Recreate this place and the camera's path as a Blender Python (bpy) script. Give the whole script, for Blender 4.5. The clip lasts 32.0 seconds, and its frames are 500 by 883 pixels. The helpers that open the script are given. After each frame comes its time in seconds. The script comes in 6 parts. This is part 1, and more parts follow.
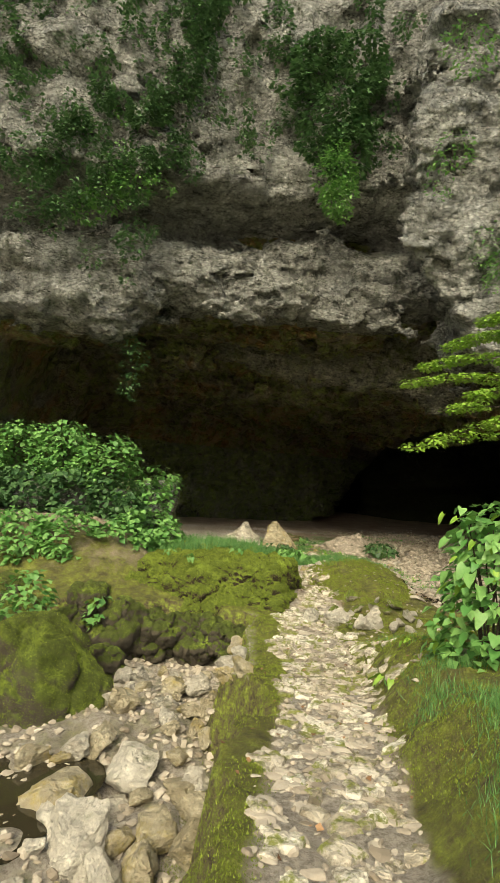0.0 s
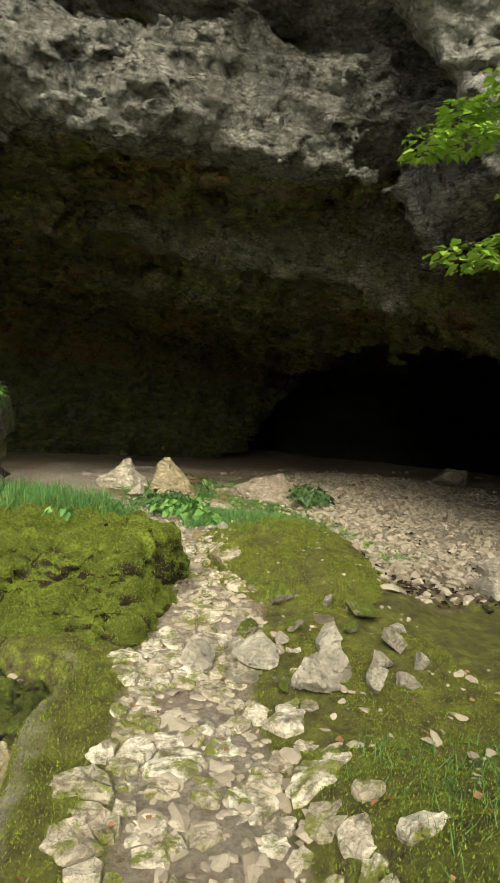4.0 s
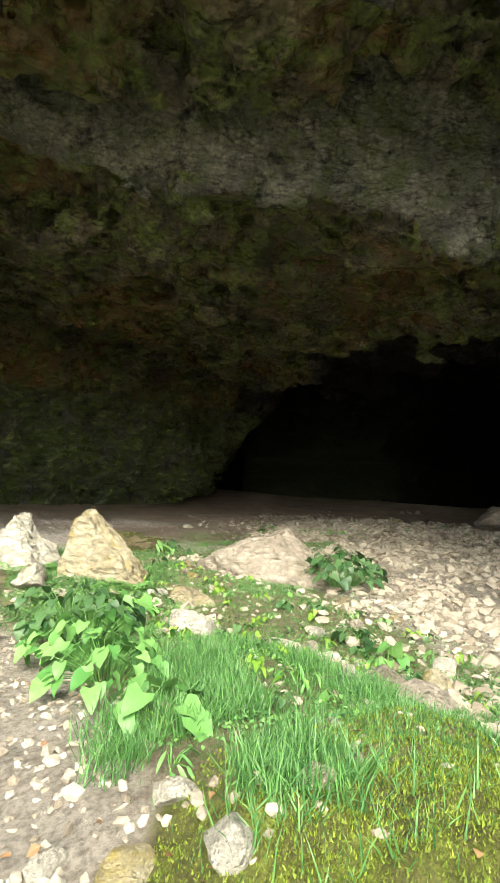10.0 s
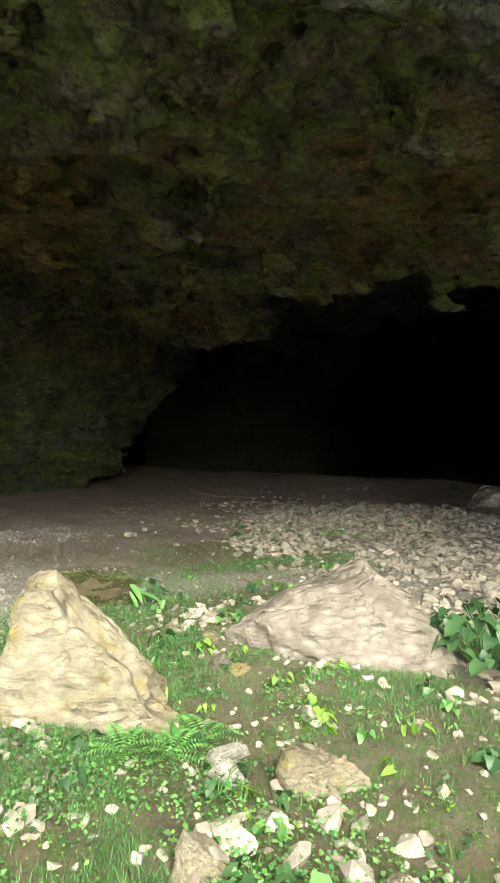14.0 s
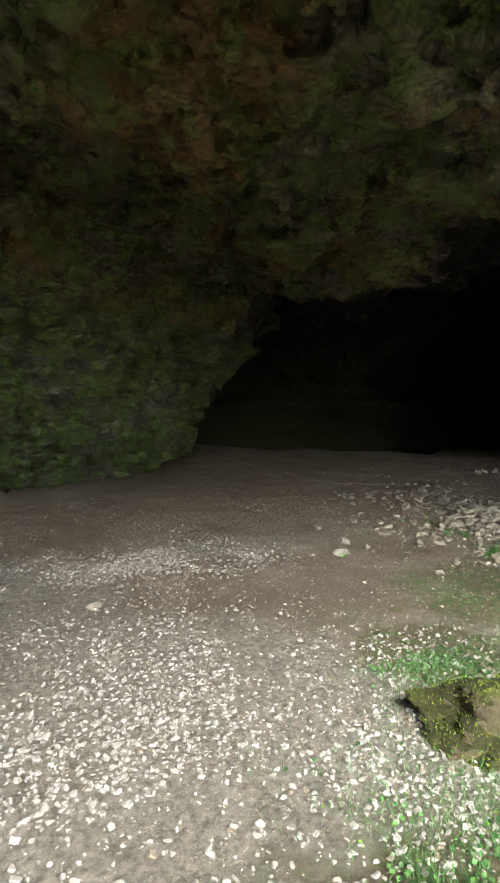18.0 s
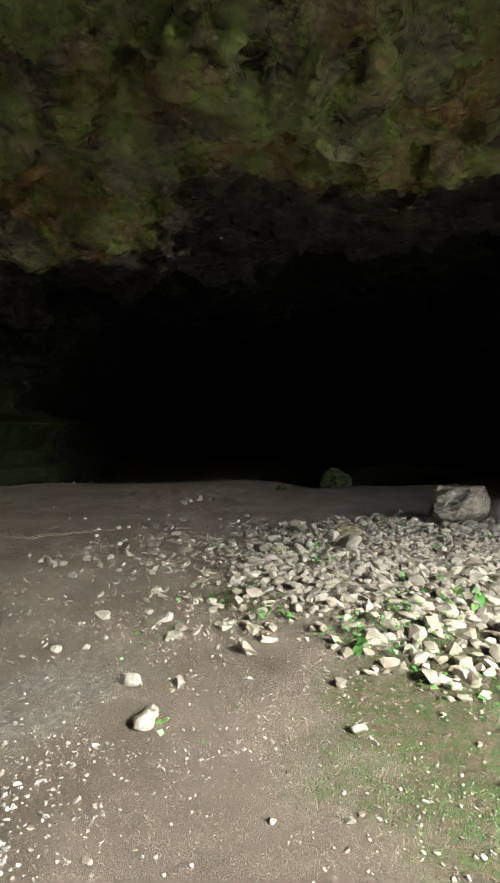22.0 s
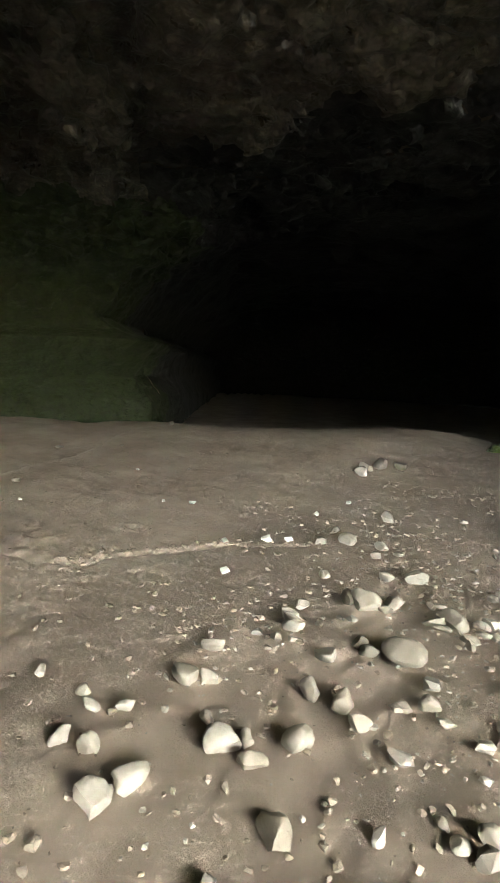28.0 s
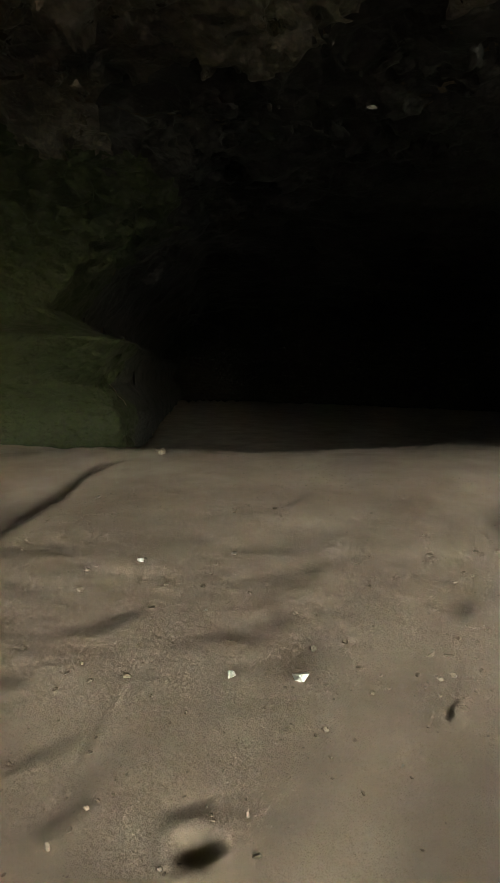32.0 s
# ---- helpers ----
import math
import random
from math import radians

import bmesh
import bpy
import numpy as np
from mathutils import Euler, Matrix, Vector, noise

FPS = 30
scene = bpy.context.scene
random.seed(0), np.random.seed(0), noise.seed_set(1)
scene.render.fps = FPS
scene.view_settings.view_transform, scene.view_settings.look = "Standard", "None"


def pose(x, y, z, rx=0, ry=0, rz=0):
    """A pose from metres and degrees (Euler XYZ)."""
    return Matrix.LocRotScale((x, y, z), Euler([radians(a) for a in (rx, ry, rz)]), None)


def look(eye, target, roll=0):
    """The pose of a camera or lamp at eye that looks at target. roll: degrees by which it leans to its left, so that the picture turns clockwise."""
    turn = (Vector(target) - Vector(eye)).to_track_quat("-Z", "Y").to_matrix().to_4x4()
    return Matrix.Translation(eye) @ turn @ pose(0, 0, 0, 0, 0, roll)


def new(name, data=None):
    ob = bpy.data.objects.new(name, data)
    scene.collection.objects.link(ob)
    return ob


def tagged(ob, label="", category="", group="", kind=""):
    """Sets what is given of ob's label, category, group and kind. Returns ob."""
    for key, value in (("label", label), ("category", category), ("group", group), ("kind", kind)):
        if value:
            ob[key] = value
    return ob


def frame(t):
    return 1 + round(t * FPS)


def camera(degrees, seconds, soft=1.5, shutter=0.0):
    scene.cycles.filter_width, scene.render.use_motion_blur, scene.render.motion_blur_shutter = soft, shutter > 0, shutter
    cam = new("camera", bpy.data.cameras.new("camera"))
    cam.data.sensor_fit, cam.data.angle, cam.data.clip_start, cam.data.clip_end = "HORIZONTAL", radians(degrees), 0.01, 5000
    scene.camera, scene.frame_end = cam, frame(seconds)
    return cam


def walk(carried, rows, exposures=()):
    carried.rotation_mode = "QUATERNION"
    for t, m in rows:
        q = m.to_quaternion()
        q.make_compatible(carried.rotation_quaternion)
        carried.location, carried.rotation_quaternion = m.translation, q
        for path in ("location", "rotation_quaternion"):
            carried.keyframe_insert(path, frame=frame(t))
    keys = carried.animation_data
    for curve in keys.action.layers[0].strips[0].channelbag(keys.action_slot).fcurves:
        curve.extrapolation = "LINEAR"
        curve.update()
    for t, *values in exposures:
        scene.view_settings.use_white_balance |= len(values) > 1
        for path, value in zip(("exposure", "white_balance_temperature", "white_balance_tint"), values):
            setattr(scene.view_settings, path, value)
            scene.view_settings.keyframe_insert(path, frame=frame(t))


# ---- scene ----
cam = camera(47.6, 32.0, 1.1)
PATH = [
    (0, (0.01, -0.047, 2.178), (0.009, 1.949, 2.311), 3.9),
    (0.5, (0.212, 0.554, 2.145), (0.238, 2.551, 2.246), 4.1),
    (1, (0.333, 1.152, 2.187), (0.396, 3.15, 2.255), 4.1),
    (1.5, (0.429, 1.746, 2.17), (0.536, 3.743, 2.204), 4),
    (2, (0.583, 2.444, 2.109), (0.733, 4.438, 2.119), 4.3),
    (2.5, (0.617, 3.111, 2.062), (0.807, 5.102, 2.047), 4.5),
    (3, (0.704, 3.715, 1.941), (0.942, 5.7, 1.902), 4.5),
    (3.5, (0.739, 4.391, 1.839), (1.019, 6.371, 1.787), 4.4),
    (5.5, (0.979, 6.442, 1.773), (1.332, 8.409, 1.705), 4.2),
    (6, (1.027, 6.865, 1.816), (1.355, 8.837, 1.782), 4.2),
    (6.5, (0.955, 7.262, 1.751), (1.244, 9.241, 1.775), 4.1),
    (7, (0.949, 7.665, 1.74), (1.194, 9.648, 1.837), 4),
    (7.5, (0.891, 8.085, 1.722), (1.101, 10.069, 1.871), 3.9),
    (8, (0.823, 8.479, 1.662), (1.044, 10.46, 1.825), 3.8),
    (8.5, (0.949, 8.889, 1.619), (1.221, 10.863, 1.785), 3.6),
    (9, (1.063, 9.31, 1.589), (1.397, 11.278, 1.728), 3.1),
    (9.5, (1.148, 9.76, 1.507), (1.53, 11.72, 1.619), 2.7),
    (10, (1.26, 10.435, 1.544), (1.709, 12.382, 1.635), 2.5),
    (10.5, (1.269, 10.974, 1.652), (1.917, 12.865, 1.711), 1.2),
    (11, (1.36, 11.427, 1.805), (2.229, 13.228, 1.833), 0.7),
    (11.5, (1.541, 11.855, 1.868), (2.539, 13.588, 1.897), 0.6),
    (12, (1.491, 12.179, 1.94), (2.516, 13.897, 1.953), 0.5),
    (12.5, (1.176, 12.686, 1.881), (2.183, 14.414, 1.876), 0.5),
    (13, (0.905, 13.152, 1.826), (1.874, 14.902, 1.814), 0.6),
    (13.5, (0.701, 13.678, 1.849), (1.628, 15.45, 1.837), 0.9),
    (14, (0.514, 14.219, 1.804), (1.396, 16.014, 1.781), 1.1),
    (14.5, (0.319, 14.721, 1.755), (1.175, 16.528, 1.721), 1.2),
    (15, (0.103, 15.149, 1.812), (0.962, 16.955, 1.759), 1.1),
    (15.5, (-0.178, 15.57, 1.847), (0.689, 17.371, 1.778), 1),
    (17.5, (-0.798, 17.693, 1.792), (0.087, 19.483, 1.68), 1),
    (18, (-0.982, 18.241, 1.748), (-0.064, 20.014, 1.632), 0.9),
    (18.5, (-1.079, 18.753, 1.746), (-0.112, 20.5, 1.632), 0.9),
    (19, (-1.093, 19.278, 1.759), (-0.072, 20.993, 1.644), 0.7),
    (19.5, (-1.109, 19.761, 1.785), (0.06, 21.38, 1.674), 0.4),
    (20, (-0.911, 20.186, 1.793), (0.42, 21.676, 1.699), 0.2),
    (20.5, (-0.649, 20.552, 1.814), (0.773, 21.956, 1.729), 0.2),
    (21, (-0.36, 20.912, 1.782), (1.147, 22.225, 1.711), -0.1),
    (21.5, (-0.014, 21.233, 1.744), (1.646, 22.348, 1.692), -0.3),
    (22, (0.326, 21.481, 1.719), (2.114, 22.377, 1.692), -0.1),
    (22.5, (0.676, 21.727, 1.719), (2.549, 22.428, 1.723), 0.2),
    (23, (1.035, 22.037, 1.712), (2.921, 22.701, 1.748), 0.1),
    (23.5, (1.309, 22.429, 1.727), (3.191, 23.099, 1.804), -0.1),
    (24, (1.6, 22.811, 1.699), (3.466, 23.515, 1.841), -0.1),
    (24.5, (1.884, 23.199, 1.686), (3.719, 23.967, 1.889), -0.1),
    (25, (2.223, 23.559, 1.72), (4.016, 24.409, 1.971), 0.1),
    (25.5, (2.59, 23.887, 1.701), (4.347, 24.811, 1.941), 0.2),
    (27.5, (4.154, 25.114, 1.419), (5.776, 26.262, 1.19), 1.7),
    (28, (4.431, 25.476, 1.428), (6.042, 26.635, 1.175), 1.9),
    (28.5, (4.637, 25.894, 1.377), (6.243, 27.058, 1.121), 2.4),
    (29, (4.87, 26.258, 1.398), (6.461, 27.447, 1.16), 2.3),
    (29.5, (5.131, 26.6, 1.404), (6.723, 27.788, 1.172), 2.2),
    (30, (5.342, 26.966, 1.37), (6.946, 28.136, 1.131), 1.7),
    (30.5, (5.618, 27.328, 1.34), (7.235, 28.483, 1.111), 1.3),
    (31, (5.891, 27.655, 1.327), (7.533, 28.777, 1.113), 1),
    (31.5, (6.159, 27.895, 1.34), (7.829, 28.971, 1.115), 0.9),
    (32, (6.46, 28.112, 1.37), (8.163, 29.133, 1.14), 0.9),
]
EXPOSURES = [(t, stops, kelvin, 0) for t, stops, kelvin in ((0, 1.0, 7600), (3.5, 0.9, 7500), (6, 1.45, 7000), (7.5, 1.85, 6800), (9, 2.1, 6600), (10, 2.1, 6500), (13, 2.2, 6300), (15.5, 1.95, 6000), (19, 3.0, 5900), (20, 3.25, 5900), (21, 3.5, 5900), (23, 3.95, 5900), (24, 4.4, 5900), (25.5, 5.75, 5900), (28, 5.25, 6100), (30, 5.5, 6200), (32, 5.2, 6700))]
walk(cam, [(t, look(eye, target, roll)) for t, eye, target, roll in PATH], EXPOSURES)

# ---- world and light ----
world = bpy.data.worlds.new("sky")
scene.world = world
world.use_nodes = True
wn = world.node_tree
wn.nodes.clear()
sky = wn.nodes.new("ShaderNodeTexSky")
sky.sky_type, sky.sun_disc = "NISHITA", False
SUN_EL, SUN_AZ = radians(43), radians(196)
sky.sun_elevation, sky.sun_rotation = SUN_EL, SUN_AZ
sky.air_density, sky.dust_density, sky.ozone_density = 1.0, 4.0, 0.6
bg = wn.nodes.new("ShaderNodeBackground")
bg.inputs["Strength"].default_value = 0.10
wo = wn.nodes.new("ShaderNodeOutputWorld")
wn.links.new(sky.outputs["Color"], bg.inputs["Color"])
wn.links.new(bg.outputs["Background"], wo.inputs["Surface"])
sun_data = bpy.data.lights.new("sun", "SUN")
sun_data.energy, sun_data.angle, sun_data.color = 1.65, radians(36), (1.0, 0.93, 0.80)
sun = new("sun", sun_data)
to_sun = Vector((math.sin(SUN_AZ) * math.cos(SUN_EL), math.cos(SUN_AZ) * math.cos(SUN_EL), math.sin(SUN_EL)))
sun.matrix_world = look(to_sun * 60, (0, 0, 0))


# ---- numeric noise ----
def lattice(ix, iy, iz, seed):
    n = ix * 374761393 + iy * 668265263 + iz * 1442695041 + seed * 974634721
    n = (n ^ (n >> 13)) * 1274126177
    n = n ^ (n >> 16)
    return (n & 0xFFFF).astype(np.float32) / 32767.5 - 1.0


def vnoise(x, y, z, seed=0):
    """Smooth value noise in -1..1 on arrays."""
    fx, fy, fz = np.floor(x), np.floor(y), np.floor(z)
    ix, iy, iz = fx.astype(np.int64), fy.astype(np.int64), fz.astype(np.int64)
    u, v, w = x - fx, y - fy, z - fz
    u, v, w = u * u * (3 - 2 * u), v * v * (3 - 2 * v), w * w * (3 - 2 * w)
    total = 0
    for a in (0, 1):
        for b in (0, 1):
            for c in (0, 1):
                k = (u if a else 1 - u) * (v if b else 1 - v) * (w if c else 1 - w)
                total = total + k * lattice(ix + a, iy + b, iz + c, seed)
    return total


def fbm(x, y, z, octaves=4, seed=0, gain=0.5):
    total, amp = 0, 1.0
    for k in range(octaves):
        total = total + amp * vnoise(x, y, z, seed + 17 * k)
        x, y, z, amp = x * 2.03 + 5.1, y * 2.03 + 1.7, z * 2.03 + 9.3, amp * gain
    return total


def cells(x, y, z, seed=0):
    """A random value for each cell of a jittered lattice: blocky fracture."""
    ix, iy, iz = np.floor(x).astype(np.int64), np.floor(y).astype(np.int64), np.floor(z).astype(np.int64)
    best, value = np.full(x.shape, 9.0, np.float32), np.zeros(x.shape, np.float32)
    for a in (-1, 0, 1):
        for b in (-1, 0, 1):
            for c in (-1, 0, 1):
                jx, jy, jz = ix + a, iy + b, iz + c
                d = (jx + 0.5 + 0.42 * lattice(jx, jy, jz, seed) - x) ** 2
                d += (jy + 0.5 + 0.42 * lattice(jx, jy, jz, seed + 1) - y) ** 2
                d += (jz + 0.5 + 0.42 * lattice(jx, jy, jz, seed + 2) - z) ** 2
                near = d < best
                best = np.where(near, d, best)
                value = np.where(near, lattice(jx, jy, jz, seed + 3), value)
    return value


def smooth(a, b, v):
    v = np.clip((v - a) / (b - a), 0, 1)
    return v * v * (3 - 2 * v)


# ---- the lie of the land ----
LINE_Y = [-6, 0, 3, 5.7, 7, 8.5, 10, 11, 12, 14, 16, 18, 20, 23]
LINE_X = [0.1, 0.35, 0.6, 0.95, 1.1, 1.05, 1.3, 1.3, 1.05, 0.55, -0.35, -1.0, -1.3, -0.5]
LINE_Z_Y = [-30, -6, 0, 3, 5.7, 7.1, 8.5, 9.5, 10.7, 12, 14, 17, 20, 26, 32, 40]
LINE_Z = [1.2, 0.8, 0.62, 0.42, 0.13, -0.06, -0.02, 0.03, 0.24, 0.26, 0.18, 0.14, 0.12, 0.10, 0.02, 0.0]


def line_x(y):
    return np.interp(y, LINE_Y, LINE_X)


def bump(x, y, cx, cy, rx, ry, power=1.0):
    d = ((x - cx) / rx) ** 2 + ((y - cy) / ry) ** 2
    return np.clip(1 - d, 0, None) ** power


EDGE_X = [6.65, 6.79, 6.96, 7.2, 7.52, 7.79, 7.99, 8.22, 9.0]
EDGE_Y = [28.8, 28.58, 28.53, 28.42, 28.27, 28.05, 27.79, 27.51, 26.9]


def mud_shelf(x, y):
    """How far a point lies past the broken edge of the mud shelf in the cave."""
    edge = np.interp(x, EDGE_X, EDGE_Y) + 0.035 * vnoise(x * 6, x * 0, x * 0, 41) + 0.015 * vnoise(x * 17, x * 0, x * 0, 42)
    return np.minimum((y - edge) * 0.8, x - 6.64 - 0.03 * vnoise(y * 6, x * 0, x * 0, 43))


def height(x, y, fine=True):
    x, y = np.asarray(x, float), np.asarray(y, float)
    z = np.interp(y, LINE_Z_Y, LINE_Z)
    px = line_x(y)
    # creek bed beside the path, cut into the bank
    left = px - 0.62 - 0.3 * smooth(5.5, 6.8, y) - 0.12 * np.sin(2.1 * y) - x
    ragged = y + 0.35 * vnoise(x * 1.7, y * 0.6, x * 0, 71) + 0.12 * vnoise(x * 5, y * 2, x * 0, 72)
    cut = smooth(0.0, 0.32, left + 0.22 * vnoise(x, y * 2.2, x * 0, 73) + 0.10 * vnoise(x * 4, y * 4.6, x * 0, 74)) * smooth(9.5, 9.15, ragged)
    bed = -0.92 + 0.035 * (y - 4) * smooth(-2, 8, y)
    z = z * (1 - cut) + bed * cut
    z = z + smooth(3.6, 6.5, left) * 1.3 * smooth(11, 8, y)
    # bank with bushes beside the mouth
    z = z + smooth(2.0, 4.2, line_x(y) - x) * 0.9 * smooth(9.5, 11.5, y) * smooth(19, 14.5, y)
    # slope beside the path on the other hand
    right = x - px - 0.5
    z = z + (0.44 * smooth(-0.18, 0.5, right + 0.10 * vnoise(x * 1.5, y * 1.8, x * 0, 75)) + 0.14 * smooth(0.5, 1.6, right)) * smooth(8.3, 6.5, y) + 0.45 * np.clip(right - 1.3, 0, 9) * smooth(10.5, 7, y)
    z = z - 0.2 * smooth(1.7, 2.6, x - px) * smooth(8.5, 10.5, y) * smooth(21, 13, y)
    # low mossy hump between path and gully
    z = z + 0.20 * np.sqrt(bump(x, y, 2.35, 11.5, 0.95, 1.3))
    # grass hummock
    z = z + 0.16 * bump(x, y, 2.3, 13.2, 1.6, 2.2)
    # rubble bank in the cave
    z = z + 0.14 * bump(x, y, 8.0, 23.3, 3.2, 2.4) + 0.12 * smooth(9, 14, x) * smooth(15, 22, y)
    s = mud_shelf(x, y)
    shelf_end = smooth(8.5, 7.9, x)
    z = z + shelf_end * (0.014 * smooth(0.0, 0.05, s) * np.exp(-0.9 * np.clip(s, 0, 4)) - 0.042 * np.exp(-(s / 0.024) ** 2))
    clod = np.exp(-((s - 0.14) / 0.13) ** 2) * shelf_end
    z = z + clod * (0.012 * cells(x * 9, y * 9, x * 0, 45) + 0.010 * vnoise(x * 15, y * 15, x * 0, 44))
    z = z + 0.044 * np.clip((x - 7.2) * 0.808 + (y - 28.7) * 0.589, 0, 6.4) * smooth(27.6, 29.5, y)
    scar = y - np.interp(x, [6, 9.07, 9.53, 10, 10.8, 11.9, 14.2], [30.9, 31.87, 32.06, 32.26, 32.8, 33.0, 33.4]) + 0.05 * vnoise(x * 4, y * 0.5, x * 0, 46) + 0.03 * vnoise(x * 11, y, x * 0, 47)
    z = z - 0.2 * smooth(0.0, 0.06, scar) * np.exp(-0.8 * np.clip(scar, 0, 3)) * smooth(12.6, 10.4, x) * smooth(6.4, 6.8, x)
    for dx, dy, dr in ((7.6, 28.95, 0.08), (6.96, 29.3, 0.12), (6.85, 29.75, 0.07), (7.1, 29.6, 0.06), (8.6, 28.5, 0.04)):
        d = np.hypot(x - dx, y - dy)
        z = z + 0.02 * np.exp(-((d - dr) / (0.5 * dr)) ** 2) - 0.025 * np.exp(-(d / (0.6 * dr)) ** 2)
    # the floor falls away at the back, shaped to darken and end in the camera's view
    deep = np.clip(0.85 * x + 0.52 * y - 25.9 + 0.8 * vnoise(x * 0.5, y * 0.5, x * 0, 48), 0, 12)
    z = z - np.where(deep < 4, 0.022 * deep ** 2, 0.176 * deep - 0.352) * smooth(22, 26, y)
    # far hillsides, unseen, kept low so that skylight reaches into the cave
    z = z + 0.04 * np.clip(-9 - y, 0, 60) + 0.06 * np.clip(-9 - x, 0, 30) + 0.12 * np.clip(x - 9 - np.clip(y - 9, 0, 40), 0, 30) * smooth(14, 8, y)
    if fine:
        rough = np.where(y > 19, 0.35, 1.0) * np.where((y > 19) & (x > 4) & (y < 26.5), 1.5, 1.0)
        near = cut * smooth(9.4, 8, y)
        trod = smooth(26.5, 28, y) * smooth(-0.5, 0.3, vnoise(x * 0.7, y * 0.7, x * 0, 62) + 0.25 * (x - 8.4))
        low = smooth(0.3, -0.4, s) * smooth(23, 25, y)
        z = z + low * (0.003 * vnoise(x * 7, y * 7, x * 0, 85) - 0.014 * np.clip(vnoise(x * 12, y * 12, x * 0, 86) - 0.35, 0, 1) + 0.006 * vnoise(x * 19, y * 19, x * 0, 87))
        z = z + smooth(26, 28, y) * 0.005 * vnoise(x * 7.5, y * 7.5, x * 0, 68) + trod * (0.014 * vnoise(x * 5.5, y * 5.5, x * 0, 63) - 0.012 * np.clip(vnoise(x * 8, y * 8, x * 0, 64) - 0.35, 0, 1) - 0.006 * np.abs(vnoise(x * 3, y * 3, x * 0, 66)))
        z = z + rough * (0.035 * vnoise(x * 1.3, y * 1.3, x * 0, 3) + 0.022 * vnoise(x * 4, y * 4, x * 0, 5) + 0.010 * vnoise(x * 11, y * 11, x * 0, 7))
        z = z + 0.010 * smooth(19, 21, y) * np.clip(vnoise(x * 7, y * 7, x * 0, 15), -0.2, 1) * smooth(-0.3, 0.4, vnoise(x * 0.9, y * 0.9, x * 0, 16))
        z = z + near * (0.12 * vnoise(x * 1.1, y * 1.1, x * 0, 9) + 0.06 * vnoise(x * 3, y * 3, x * 0, 11))
        z = z + 0.016 * vnoise(x * 10, y * 10, x * 0, 14) * smooth(0, 0.25, bump(x, y, 2.35, 11.5, 1.1, 1.6))
        tufted = smooth(0.38, 0.62, np.abs(x - px)) * smooth(12.8, 11.5, y) * (1 - cut) * smooth(3.4, 2.2, right)
        z = z + tufted * (0.030 * (1 - np.abs(vnoise(x * 5, y * 5, x * 0, 76)) ** 0.7) + 0.026 * (1 - np.abs(vnoise(x * 11, y * 11, x * 0, 77)) ** 0.7))
        lumps = np.abs(vnoise(x * 6, y * 6, x * 0, 13))
        z = z + 0.05 * (1 - lumps) * smooth(0, 0.25, bump(x, y, 2.35, 11.5, 1.1, 1.6)) + 0.045 * (1 - lumps) * smooth(0.4, 0.8, right + 0.5) * smooth(9.5, 8, y) * smooth(2.6, 1.6, right)
    return z


# ---- materials ----
def nodes_of(name):
    mat = bpy.data.materials.new(name)
    mat.use_nodes = True
    return mat, mat.node_tree, mat.node_tree.nodes["Principled BSDF"]


def noise_tex(tree, scale, detail=6.0, rough=0.6, stretch=None):
    co = tree.nodes.new("ShaderNodeNewGeometry")
    src = co.outputs["Position"]
    if stretch:
        m = tree.nodes.new("ShaderNodeMapping")
        m.inputs["Scale"].default_value = stretch
        tree.links.new(src, m.inputs["Vector"])
        src = m.outputs["Vector"]
    n = tree.nodes.new("ShaderNodeTexNoise")
    n.inputs["Scale"].default_value, n.inputs["Detail"].default_value, n.inputs["Roughness"].default_value = scale, detail, rough
    tree.links.new(src, n.inputs["Vector"])
    return n.outputs["Fac"]


def ramp(tree, fac, stops):
    r = tree.nodes.new("ShaderNodeValToRGB")
    while len(r.color_ramp.elements) < len(stops):
        r.color_ramp.elements.new(0.5)
    for e, (pos, col) in zip(r.color_ramp.elements, stops):
        e.position = pos
        e.color = (*col, 1) if len(col) == 3 else col
    tree.links.new(fac, r.inputs["Fac"])
    return r.outputs["Color"]


def grey(v):
    return (v, v, v)


def mix(tree, fac, a, b):
    m = tree.nodes.new("ShaderNodeMix")
    m.data_type = "RGBA"
    for sock, val in ((m.inputs[0], fac), (m.inputs[6], a), (m.inputs[7], b)):
        if isinstance(val, bpy.types.NodeSocket):
            tree.links.new(val, sock)
        else:
            sock.default_value = val if isinstance(val, (int, float)) else (*val, 1)
    return m.outputs[2]


def bumped(tree, bsdf, height_socket, strength, distance):
    b = tree.nodes.new("ShaderNodeBump")
    b.inputs["Strength"].default_value, b.inputs["Distance"].default_value = strength, distance
    tree.links.new(height_socket, b.inputs["Height"])
    if bsdf.inputs["Normal"].is_linked:
        tree.links.new(bsdf.inputs["Normal"].links[0].from_socket, b.inputs["Normal"])
    tree.links.new(b.outputs["Normal"], bsdf.inputs["Normal"])


def attribute(tree, name):
    a = tree.nodes.new("ShaderNodeAttribute")
    a.attribute_name = name
    return a.outputs["Fac"]


def times(tree, a, b, op="MULTIPLY"):
    m = tree.nodes.new("ShaderNodeMath")
    m.operation = op
    for sock, val in ((m.inputs[0], a), (m.inputs[1], b)):
        if isinstance(val, bpy.types.NodeSocket):
            tree.links.new(val, sock)
        else:
            sock.default_value = val
    return m.outputs[0]


